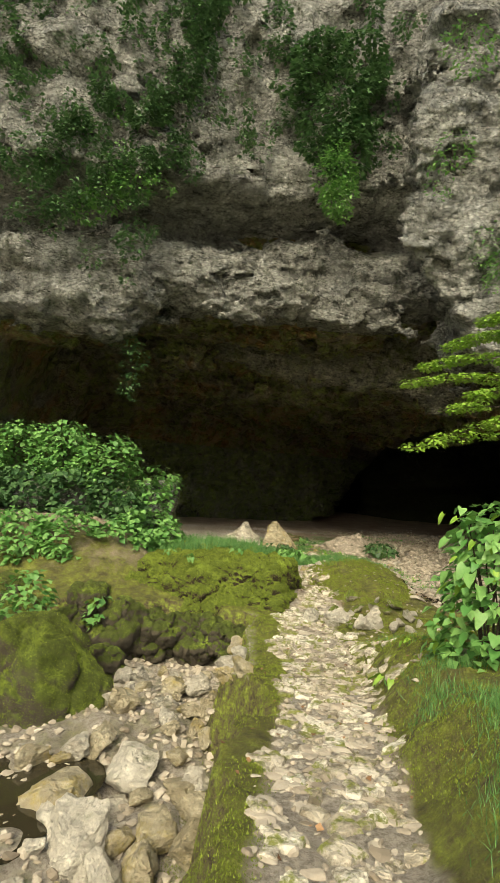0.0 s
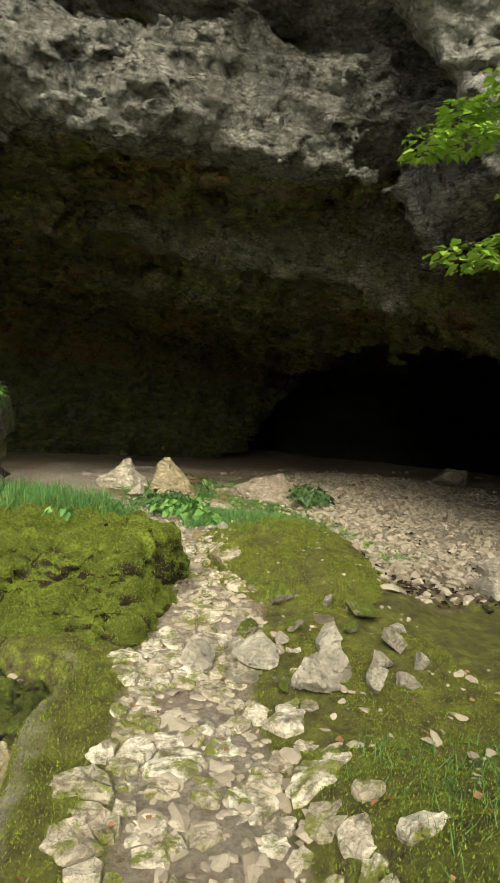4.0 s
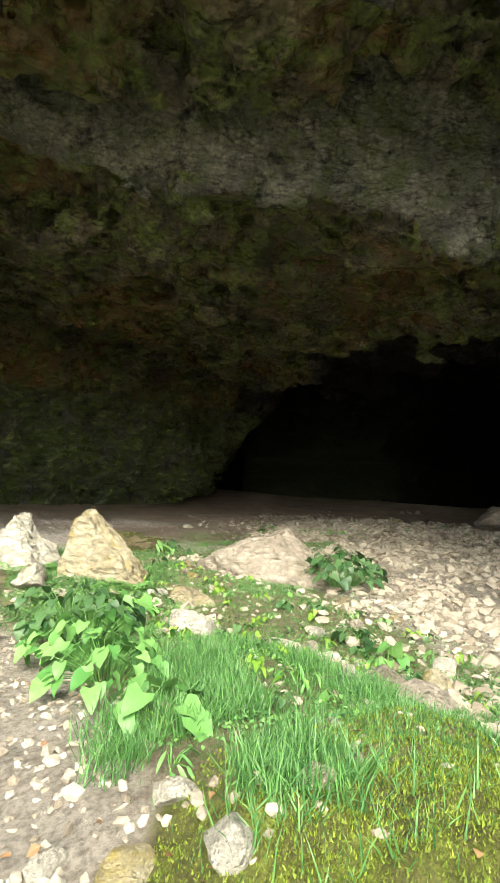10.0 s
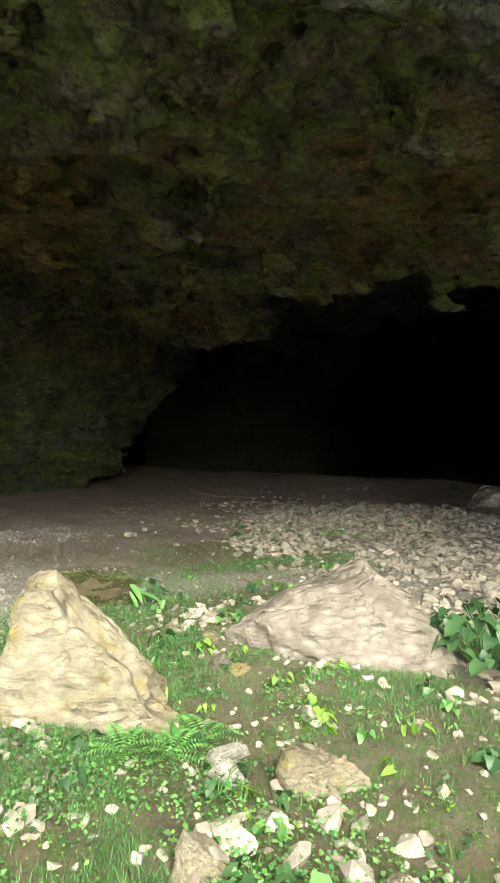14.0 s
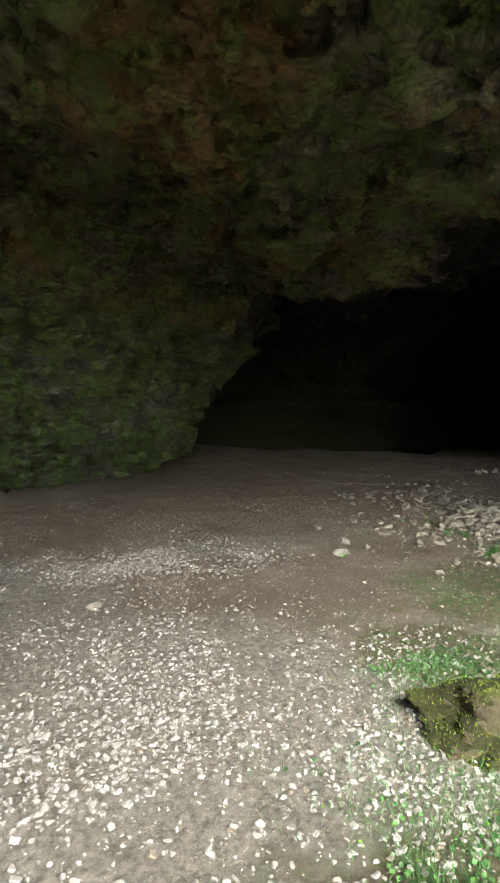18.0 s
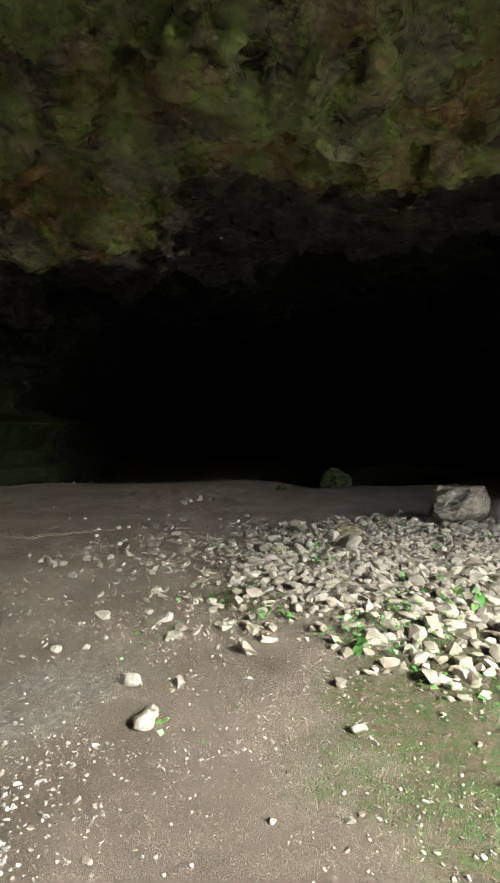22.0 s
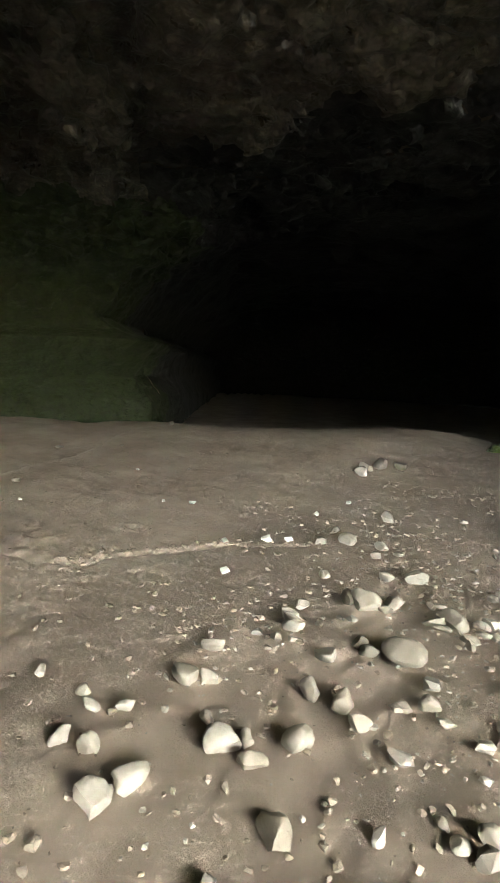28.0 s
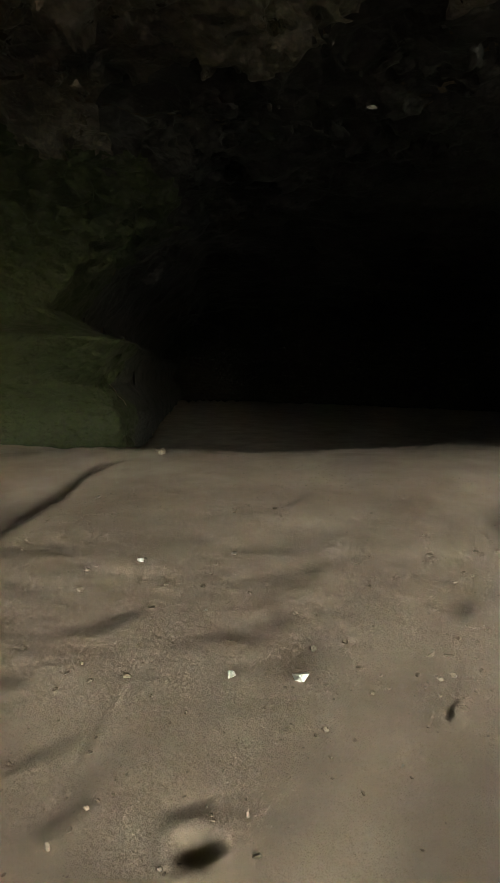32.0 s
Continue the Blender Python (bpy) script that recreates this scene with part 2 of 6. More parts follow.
def chunks(tree, scale, stretch):
    """Distance field of warped cells: broken, faceted relief."""
    geo = tree.nodes.new("ShaderNodeNewGeometry")
    warp = tree.nodes.new("ShaderNodeTexNoise")
    warp.inputs["Scale"].default_value, warp.inputs["Detail"].default_value = scale * 0.6, 5.0
    scaled = tree.nodes.new("ShaderNodeVectorMath")
    scaled.operation = "SCALE"
    scaled.inputs["Scale"].default_value = 1.6 / scale
    tree.links.new(warp.outputs["Color"], scaled.inputs[0])
    add = tree.nodes.new("ShaderNodeVectorMath")
    tree.links.new(geo.outputs["Position"], add.inputs[0])
    tree.links.new(scaled.outputs[0], add.inputs[1])
    m = tree.nodes.new("ShaderNodeMapping")
    m.inputs["Scale"].default_value = stretch
    tree.links.new(add.outputs[0], m.inputs["Vector"])
    vor = tree.nodes.new("ShaderNodeTexVoronoi")
    vor.inputs["Scale"].default_value = scale
    tree.links.new(m.outputs[0], vor.inputs["Vector"])
    return vor.outputs["Distance"]


def rock_material(name, dark, light, algae, algae_lo, algae_hi, roughness=0.75, wet=False, streak=True, relief=0.2, rust=None, pit_shade=0.9, coat=0.0):
    """Fractured limestone: grain, strata, cracks and pits with painted shade, and green growth in patches."""
    mat, t, bsdf = nodes_of(name)
    base = ramp(t, noise_tex(t, 1.3, 9, 0.68), [(0.36, dark), (0.62, light)])
    strata = noise_tex(t, 1.6, 7, 0.7, (1, 1, 3.5))
    base = mix(t, ramp(t, strata, [(0.35, grey(0.0)), (0.7, grey(0.55))]), base, light)
    if streak:
        s = noise_tex(t, 2.2, 5, 0.6, (2.5, 2.5, 0.35))
        base = mix(t, ramp(t, s, [(0.52, grey(0)), (0.75, grey(0.65))]), base, tuple(c * 0.38 for c in dark))
    chunk = chunks(t, 3.0, (1, 1, 1.8))
    small = chunks(t, 9.0, (1, 1, 1.6))
    # gaps between small chunks darkened in colour, like shaded crevices
    base = mix(t, ramp(t, small, [(0.05, grey(0.0)), (0.55, grey(0.45))]), base, tuple(c * 0.4 for c in dark))
    # dark spots that imitate shaded pits, in colour alone
    shade_spots = noise_tex(t, 4.2, 10, 0.78)
    base = mix(t, ramp(t, shade_spots, [(0.38, grey(pit_shade)), (0.49, grey(0.0))]), base, tuple(c * 0.25 for c in dark))
    if rust:
        base = mix(t, ramp(t, noise_tex(t, 0.4, 6, 0.62), [(0.49, grey(0)), (0.58, grey(0.75))]), base, rust)
    if algae:
        g = noise_tex(t, 1.7, 10, 0.76)
        col = ramp(t, noise_tex(t, 6, 6, 0.7), [(0.3, tuple(c * 0.45 for c in algae)), (0.7, algae)])
        base = mix(t, times(t, ramp(t, g, [(algae_lo, grey(0)), (algae_hi, grey(0.95))]), ramp(t, shade_spots, [(0.40, grey(0.15)), (0.52, grey(1.0))])), base, col)
    t.links.new(base, bsdf.inputs["Base Color"])
    fine = noise_tex(t, 14, 8, 0.7)
    t.links.new(ramp(t, noise_tex(t, 2.5, 5), [(0.35, grey(roughness - (0.45 if wet else 0.12))), (0.65, grey(roughness))]), bsdf.inputs["Roughness"])
    bumped(t, bsdf, chunk, 0.8, relief)
    bumped(t, bsdf, small, 0.8, relief * 0.4)
    bumped(t, bsdf, noise_tex(t, 3.2, 8, 0.72, (1, 1, 2.2)), 0.8, relief * 0.8)
    bumped(t, bsdf, fine, 0.7, relief * 0.25)
    if coat:
        bsdf.inputs["Coat Weight"].default_value, bsdf.inputs["Coat Roughness"].default_value = coat, 0.2
        t.links.new(bsdf.inputs["Normal"].links[0].from_socket, bsdf.inputs["Coat Normal"])
    return mat


def stone_material(name, dark, light, tint, roughness=0.8):
    """Loose stones, each with a shade of its own."""
    mat, t, bsdf = nodes_of(name)
    info = t.nodes.new("ShaderNodeObjectInfo")
    geo = t.nodes.new("ShaderNodeNewGeometry")
    each = times(t, info.outputs["Random"], geo.outputs["Random Per Island"], "ADD")
    each = times(t, each, 1.0, "FRACT")
    base = ramp(t, each, [(0.0, dark), (0.55, light), (1.0, tint)])
    base = mix(t, ramp(t, noise_tex(t, 9, 7, 0.7), [(0.35, grey(0.55)), (0.7, grey(0.0))]), base, dark)
    t.links.new(base, bsdf.inputs["Base Color"])
    bsdf.inputs["Roughness"].default_value = roughness
    bumped(t, bsdf, noise_tex(t, 22, 8, 0.7), 0.6, 0.015)
    bumped(t, bsdf, noise_tex(t, 6, 5, 0.6), 0.5, 0.03)
    return mat


def leaf_material(name, dark, light, gloss=0.45, through_light=0.25):
    mat, t, bsdf = nodes_of(name)
    geo = t.nodes.new("ShaderNodeNewGeometry")
    info = t.nodes.new("ShaderNodeObjectInfo")
    each = times(t, times(t, info.outputs["Random"], geo.outputs["Random Per Island"], "ADD"), 1.0, "FRACT")
    base = ramp(t, each, [(0.0, dark), (1.0, light)])
    base = mix(t, ramp(t, noise_tex(t, 40, 4, 0.6), [(0.4, grey(0.0)), (0.7, grey(0.35))]), base, dark)
    t.links.new(base, bsdf.inputs["Base Color"])
    bsdf.inputs["Roughness"].default_value = gloss
    out = t.nodes["Material Output"]
    tr = t.nodes.new("ShaderNodeBsdfTranslucent")
    t.links.new(base, tr.inputs["Color"])
    ms = t.nodes.new("ShaderNodeMixShader")
    ms.inputs[0].default_value = through_light
    t.links.new(bsdf.outputs[0], ms.inputs[1])
    t.links.new(tr.outputs[0], ms.inputs[2])
    t.links.new(ms.outputs[0], out.inputs["Surface"])
    return mat


def moss_material(name, dark, light, earth, earth_amount=0.5):
    """Moss cushions: yellow-green tips, hollows with shade painted in, bare earth or rock on steep sides."""
    mat, t, bsdf = nodes_of(name)
    c = ramp(t, noise_tex(t, 3.5, 8, 0.7), [(0.28, tuple(v * 0.6 for v in dark)), (0.5, dark), (0.72, light)])
    # low spots of the fine bump darkened in colour, as shade between tufts
    c = mix(t, ramp(t, noise_tex(t, 38, 5, 0.75), [(0.36, grey(0.85)), (0.56, grey(0))]), c, tuple(v * 0.45 for v in dark))
    geo = t.nodes.new("ShaderNodeNewGeometry")
    sep = t.nodes.new("ShaderNodeSeparateXYZ")
    t.links.new(geo.outputs["Normal"], sep.inputs[0])
    up = times(t, sep.outputs["Z"], times(t, noise_tex(t, 2.5, 6), 1.1), "ADD")
    c = mix(t, ramp(t, up, [(earth_amount, grey(1)), (earth_amount + 0.3, grey(0))]), c, ramp(t, noise_tex(t, 5, 7, 0.7), [(0.3, tuple(v * 0.4 for v in earth)), (0.7, earth)]))
    t.links.new(c, bsdf.inputs["Base Color"])
    bsdf.inputs["Roughness"].default_value = 0.95
    bumped(t, bsdf, noise_tex(t, 9, 8, 0.7), 0.9, 0.09)
    bumped(t, bsdf, noise_tex(t, 38, 5, 0.75), 1.0, 0.035)
    bumped(t, bsdf, noise_tex(t, 110, 4, 0.7), 1.0, 0.012)
    return mat


def ground_material():
    mat, t, bsdf = nodes_of("ground_cover")
    soil = ramp(t, noise_tex(t, 2.0, 9, 0.7), [(0.3, (0.16, 0.12, 0.085)), (0.7, (0.36, 0.28, 0.205))])
    grit = ramp(t, noise_tex(t, 45, 4, 0.7), [(0.42, grey(0)), (0.6, grey(0.8))])
    soil = mix(t, grit, soil, (0.42, 0.35, 0.27))
    mud = ramp(t, noise_tex(t, 1.1, 8, 0.62), [(0.3, (0.28, 0.215, 0.17)), (0.7, (0.45, 0.365, 0.29))])
    c = mix(t, attribute(t, "mud"), soil, mud)
    pale = ramp(t, noise_tex(t, 24, 7, 0.78), [(0.38, (0.25, 0.215, 0.175)), (0.58, (0.56, 0.505, 0.44))])
    wob = noise_tex(t, 3.0, 8, 0.7)
    c = mix(t, ramp(t, times(t, attribute(t, "gravel"), times(t, wob, 0.9), "ADD"), [(0.75, grey(0)), (1.05, grey(1))]), c, pale)
    moss = ramp(t, noise_tex(t, 5, 9, 0.75), [(0.34, (0.06, 0.048, 0.022)), (0.44, (0.15, 0.13, 0.045)), (0.55, (0.22, 0.235, 0.045)), (0.72, (0.44, 0.52, 0.08))])
    moss = mix(t, ramp(t, noise_tex(t, 70, 4, 0.7), [(0.35, grey(0.7)), (0.6, grey(0))]), moss, (0.10, 0.12, 0.025))
    c = mix(t, ramp(t, times(t, attribute(t, "moss"), times(t, wob, 0.9), "ADD"), [(0.75, grey(0)), (1.0, grey(1))]), c, moss)
    geo = t.nodes.new("ShaderNodeNewGeometry")
    sep = t.nodes.new("ShaderNodeSeparateXYZ")
    t.links.new(geo.outputs["Normal"], sep.inputs[0])
    steep = ramp(t, times(t, sep.outputs["Z"], times(t, noise_tex(t, 4, 6), 0.5), "ADD"), [(0.85, grey(1)), (1.05, grey(0))])
    steep = times(t, steep, times(t, 1.0, attribute(t, "mud"), "SUBTRACT"))
    c = mix(t, steep, c, ramp(t, noise_tex(t, 11, 9, 0.78), [(0.36, (0.05, 0.038, 0.022)), (0.46, (0.16, 0.13, 0.065)), (0.53, (0.20, 0.23, 0.045)), (0.64, (0.40, 0.48, 0.08))]))
    turf = ramp(t, noise_tex(t, 9, 9, 0.78), [(0.34, (0.10, 0.08, 0.045)), (0.46, (0.25, 0.20, 0.13)), (0.54, (0.12, 0.17, 0.045)), (0.70, (0.22, 0.33, 0.085))])
    c = mix(t, ramp(t, times(t, attribute(t, "turf"), times(t, wob, 0.9), "ADD"), [(0.75, grey(0)), (1.1, grey(0.9))]), c, turf)
    t.links.new(c, bsdf.inputs["Base Color"])
    bsdf.inputs["Roughness"].default_value = 0.9
    calm = times(t, 1.0, times(t, attribute(t, "calm"), 0.72), "SUBTRACT")
    bumped(t, bsdf, times(t, noise_tex(t, 7, 8, 0.7), calm), 0.8, 0.07)
    bumped(t, bsdf, times(t, noise_tex(t, 16, 8, 0.75), calm), 1.0, 0.07)
    bumped(t, bsdf, times(t, noise_tex(t, 45, 6, 0.8), calm), 1.0, 0.03)
    return mat


CLIFF = rock_material("cliff_limestone", (0.12, 0.12, 0.11), (0.68, 0.69, 0.66), (0.06, 0.08, 0.025), 0.52, 0.66, 0.42, True, relief=0.34, pit_shade=0.45, coat=0.9)
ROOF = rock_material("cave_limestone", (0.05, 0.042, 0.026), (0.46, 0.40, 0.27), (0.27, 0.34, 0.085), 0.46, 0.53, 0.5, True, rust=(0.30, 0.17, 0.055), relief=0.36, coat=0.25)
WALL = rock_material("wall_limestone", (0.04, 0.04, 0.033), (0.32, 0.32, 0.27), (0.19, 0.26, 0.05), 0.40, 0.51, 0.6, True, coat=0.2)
# green rock of the inner wall, its colour lowered to imitate shade there
SMOOTH = rock_material("shaded_green_rock", (0.02, 0.023, 0.011), (0.055, 0.062, 0.028), (0.030, 0.042, 0.007), 0.22, 0.40, 0.8, False, relief=0.08, pit_shade=0.25)
# grey band rock, made paler to carry wet highlights in its colour
BAND = rock_material("banded_limestone", (0.06, 0.055, 0.04), (0.52, 0.50, 0.40), (0.13, 0.16, 0.04), 0.46, 0.58, 0.5, True, relief=0.34, coat=0.9)
CHAMBER = rock_material("brown_cave_rock", (0.035, 0.03, 0.023), (0.21, 0.18, 0.135), None, 0, 1, 0.7, True, pit_shade=0.35, relief=0.14)
# deep rock painted near black, standing in for the unlit chamber
DEEP = rock_material("shaded_deep_rock", (0.012, 0.012, 0.01), (0.045, 0.043, 0.038), None, 0, 1, 0.9, pit_shade=0.2, relief=0.08)
STONE = stone_material("pale_stone", (0.22, 0.18, 0.135), (0.58, 0.525, 0.44), (0.42, 0.365, 0.30))
CAVE_STONE = stone_material("cave_stone", (0.20, 0.17, 0.135), (0.46, 0.42, 0.37), (0.33, 0.285, 0.24))
MOSS = moss_material("moss", (0.17, 0.225, 0.03), (0.44, 0.60, 0.085), (0.10, 0.075, 0.045))
MOSSY_ROCK = moss_material("mossy_rock", (0.10, 0.13, 0.02), (0.34, 0.46, 0.06), (0.13, 0.11, 0.08), 0.72)
THIN_MOSS = moss_material("thin_moss_on_rock", (0.09, 0.09, 0.03), (0.24, 0.27, 0.06), (0.30, 0.235, 0.155), 0.98)
GROUND = ground_material()
LEAF = leaf_material("broad_leaf", (0.09, 0.25, 0.06), (0.25, 0.46, 0.14))
LEAF_DARK = leaf_material("shade_leaf", (0.035, 0.095, 0.035), (0.12, 0.23, 0.085))
LEAF_YOUNG = leaf_material("young_leaf", (0.15, 0.30, 0.03), (0.34, 0.52, 0.09))
GRASS = leaf_material("grass_blade", (0.045, 0.15, 0.04), (0.23, 0.45, 0.14), 0.5)
BARK = rock_material("bark", (0.06, 0.045, 0.03), (0.16, 0.12, 0.085), None, 0, 1, 0.9, False, False)


# ---- mesh helpers ----
def from_arrays(name, verts, faces, material, smooth_shade=True):
    me = bpy.data.meshes.new(name)
    if isinstance(faces, np.ndarray):
        n, k = faces.shape
        me.vertices.add(len(verts))
        me.vertices.foreach_set("co", np.asarray(verts, np.float32).ravel())
        me.loops.add(n * k)
        me.loops.foreach_set("vertex_index", faces.astype(np.int32).ravel())
        me.polygons.add(n)
        me.polygons.foreach_set("loop_start", (np.arange(n) * k).astype(np.int32))
        me.update(calc_edges=True)
    else:
        me.from_pydata([tuple(v) for v in verts], [], faces)
    me.polygons.foreach_set("use_smooth", np.full(len(me.polygons), smooth_shade))
    me.materials.append(material)
    me.validate()
    return me


def part(name, me, parent=None, m=None, label=""):
    """Links a mesh (or a bmesh's mesh) as one object, under a thing if one is given."""
    ob = new(name, me)
    if parent is not None:
        ob.parent = parent
    if m is not None:
        ob.matrix_basis = m
    if label:
        ob["label"] = label
    return ob


def thing(name, label, category, m=None, group="", kind="", me=None):
    ob = new(name, me)
    if m is not None:
        ob.matrix_basis = m
    return tagged(ob, label, category, group, kind)


def set_mask(me, name, values):
    a = me.attributes.new(name, "FLOAT", "POINT")
    a.data.foreach_set("value", np.asarray(values, np.float32))


def spread(name, verts, faces, places, turns, sizes, material, smooth_shade=False):
    """Many copies of one small shape joined into one mesh. turns: rotation matrices (n, 3, 3)."""
    verts = np.asarray(verts, np.float32)
    faces = np.asarray(faces, np.int32)
    n = len(places)
    sizes = np.asarray(sizes, np.float32)
    if sizes.ndim == 1:
        sizes = np.repeat(sizes[:, None], 3, 1)
    v = np.einsum("nij,nkj->nki", turns, verts[None] * sizes[:, None]) + np.asarray(places, np.float32)[:, None]
    f = faces[None] + (np.arange(n) * len(verts))[:, None, None]
    return from_arrays(name, v.reshape(-1, 3), f.reshape(-1, faces.shape[1]), material, smooth_shade)


def turns_of(rx, ry, rz):
    """Rotation matrices from arrays of radians, x then y then z."""
    cx, sx, cy, sy, cz, sz = np.cos(rx), np.sin(rx), np.cos(ry), np.sin(ry), np.cos(rz), np.sin(rz)
    o, l = np.zeros_like(cx), np.ones_like(cx)
    a = np.stack([np.stack([l, o, o], -1), np.stack([o, cx, -sx], -1), np.stack([o, sx, cx], -1)], -2)
    b = np.stack([np.stack([cy, o, sy], -1), np.stack([o, l, o], -1), np.stack([-sy, o, cy], -1)], -2)
    c = np.stack([np.stack([cz, -sz, o], -1), np.stack([sz, cz, o], -1), np.stack([o, o, l], -1)], -2)
    return c @ b @ a


def hull_stone(seed, count=16, squash=(1, 0.8, 0.55)):
    """A broken, angular stone of about unit radius: the hull of scattered points, its edges eased."""
    r = random.Random(seed)
    bm = bmesh.new()
    for _ in range(count):
        v = Vector((r.gauss(0, 1), r.gauss(0, 1), r.gauss(0, 1))).normalized() * r.uniform(0.82, 1.05)
        bm.verts.new((v.x * squash[0], v.y * squash[1], v.z * squash[2]))
    res = bmesh.ops.convex_hull(bm, input=bm.verts)
    bmesh.ops.delete(bm, geom=[g for g in res["geom_interior"] if isinstance(g, bmesh.types.BMVert)], context="VERTS")
    bmesh.ops.triangulate(bm, faces=bm.faces)
    v = [tuple(p.co) for p in bm.verts]
    bm.verts.index_update()
    f = [[p.index for p in face.verts] for face in bm.faces]
    bm.free()
    return v, f


def boulder_mesh(name, seed, size, material, cuts=9, detail=4, rough=0.10, cut_depth=0.5, planes=(), crisp=32):
    """A boulder: a ball cut by planes into facets, then weathered by noise at two scales."""
    r = random.Random(seed)
    bm = bmesh.new()
    bmesh.ops.create_icosphere(bm, subdivisions=detail, radius=1.0)
    co = np.array([v.co[:] for v in bm.verts])
    f = np.array([[v.index for v in face.verts] for face in bm.faces])
    bm.free()
    for _ in range(cuts):
        n = np.array([r.gauss(0, 1), r.gauss(0, 1), r.gauss(0, 0.8)])
        n /= np.linalg.norm(n)
        over = np.clip(co @ n - r.uniform(cut_depth, 0.86), 0, None)
        co -= over[:, None] * n * 0.94
    for px, py, pz, depth in planes:
        n = np.array([px, py, pz]) / math.sqrt(px * px + py * py + pz * pz)
        co -= np.clip(co @ n - depth, 0, None)[:, None] * n * 0.97
    d = co / np.linalg.norm(co, axis=1)[:, None]
    k = seed * 3.7
    n1 = fbm(co[:, 0] * 1.7 + k, co[:, 1] * 1.7, co[:, 2] * 1.7, 3, seed)
    block_ = cells(co[:, 0] * 1.9 + k, co[:, 1] * 1.9, co[:, 2] * 2.6, seed + 3)
    n2 = 1 - np.abs(vnoise(co[:, 0] * 3.1 + k, co[:, 1] * 3.1, co[:, 2] * 4.5, seed + 5))
    n3 = fbm(co[:, 0] * 9 + k, co[:, 1] * 9, co[:, 2] * 9, 2, seed + 9)
    co = co + d * (rough * n1 - rough * 0.5 * n2 + rough * 0.25 * n3 + rough * 0.45 * block_)[:, None]
    me = from_arrays(name, co * np.array(size), f, material)
    if crisp:
        me.set_sharp_from_angle(angle=radians(crisp))
    return me


# ---- the cliff and the cave ----
def union(a, b, k):
    """Smooth union of two solids whose insides are positive."""
    h = np.clip(0.5 + 0.5 * (a - b) / k, 0, 1)
    return b + (a - b) * h + k * h * (1 - h)


def ball(x, y, z, c, r):
    d = np.sqrt(((x - c[0]) / r[0]) ** 2 + ((y - c[1]) / r[1]) ** 2 + ((z - c[2]) / r[2]) ** 2)
    return (1 - d) * min(r)


def block(x, y, z, lo, hi):
    return np.minimum.reduce([x - lo[0], hi[0] - x, y - lo[1], hi[1] - y, z - lo[2], hi[2] - z])


LIP_Y = [12, 20, 21.3, 22, 23.4, 25, 26.6, 29, 31, 33, 46]
LIP_X = [22, 12, 8.1, 7.2, 6.55, 5.85, 6.4, 6.0, 5.3, 5.0, 5.0]


def roof(x, y):
    """Height of the cave's roof."""
    band_y = 18.6 - 0.25 * np.clip(x, -6, 6)
    band_z = 5.75 - 0.2 * np.clip(x, -4, 7)
    inner = 5.15 - 0.10 * (np.clip(x, -3, 8) - 2) - 0.06 * (np.clip(y, 18, 27) - 20)
    back = smooth(0.2, 1.6, y - band_y)
    c = band_z * (1 - back) + inner * back + 0.25 * np.sin(np.pi * back)
    # stepped up in front of the hanging band
    c = c + smooth(0.1, -0.25, y - band_y) * (6.7 - band_z) + smooth(15.4, 13.0, y) * 1.5
    # the lip behind which a darker chamber rises
    past = x - np.interp(y, LIP_Y, LIP_X)
    c = c - 0.22 * np.exp(-((past + 0.3) / 0.45) ** 2)
    c = c + smooth(0.0, 0.4, past) * (5.35 - c) + 0.9 * smooth(0.5, 4, past)
    # the roof comes down to the ground all round
    c = c - 9 * smooth(44, 50, x) - 9 * smooth(54, 60, y) - 9 * smooth(-6, -10.4, x)
    right_wall = x - (6.8 + 0.75 * (y - 12.5) + 2.6 * np.clip(y - 20.5, 0, 20))
    c = c - 6.5 * smooth(-3.2, 4.0, right_wall) * smooth(11, 13, y)
    return c


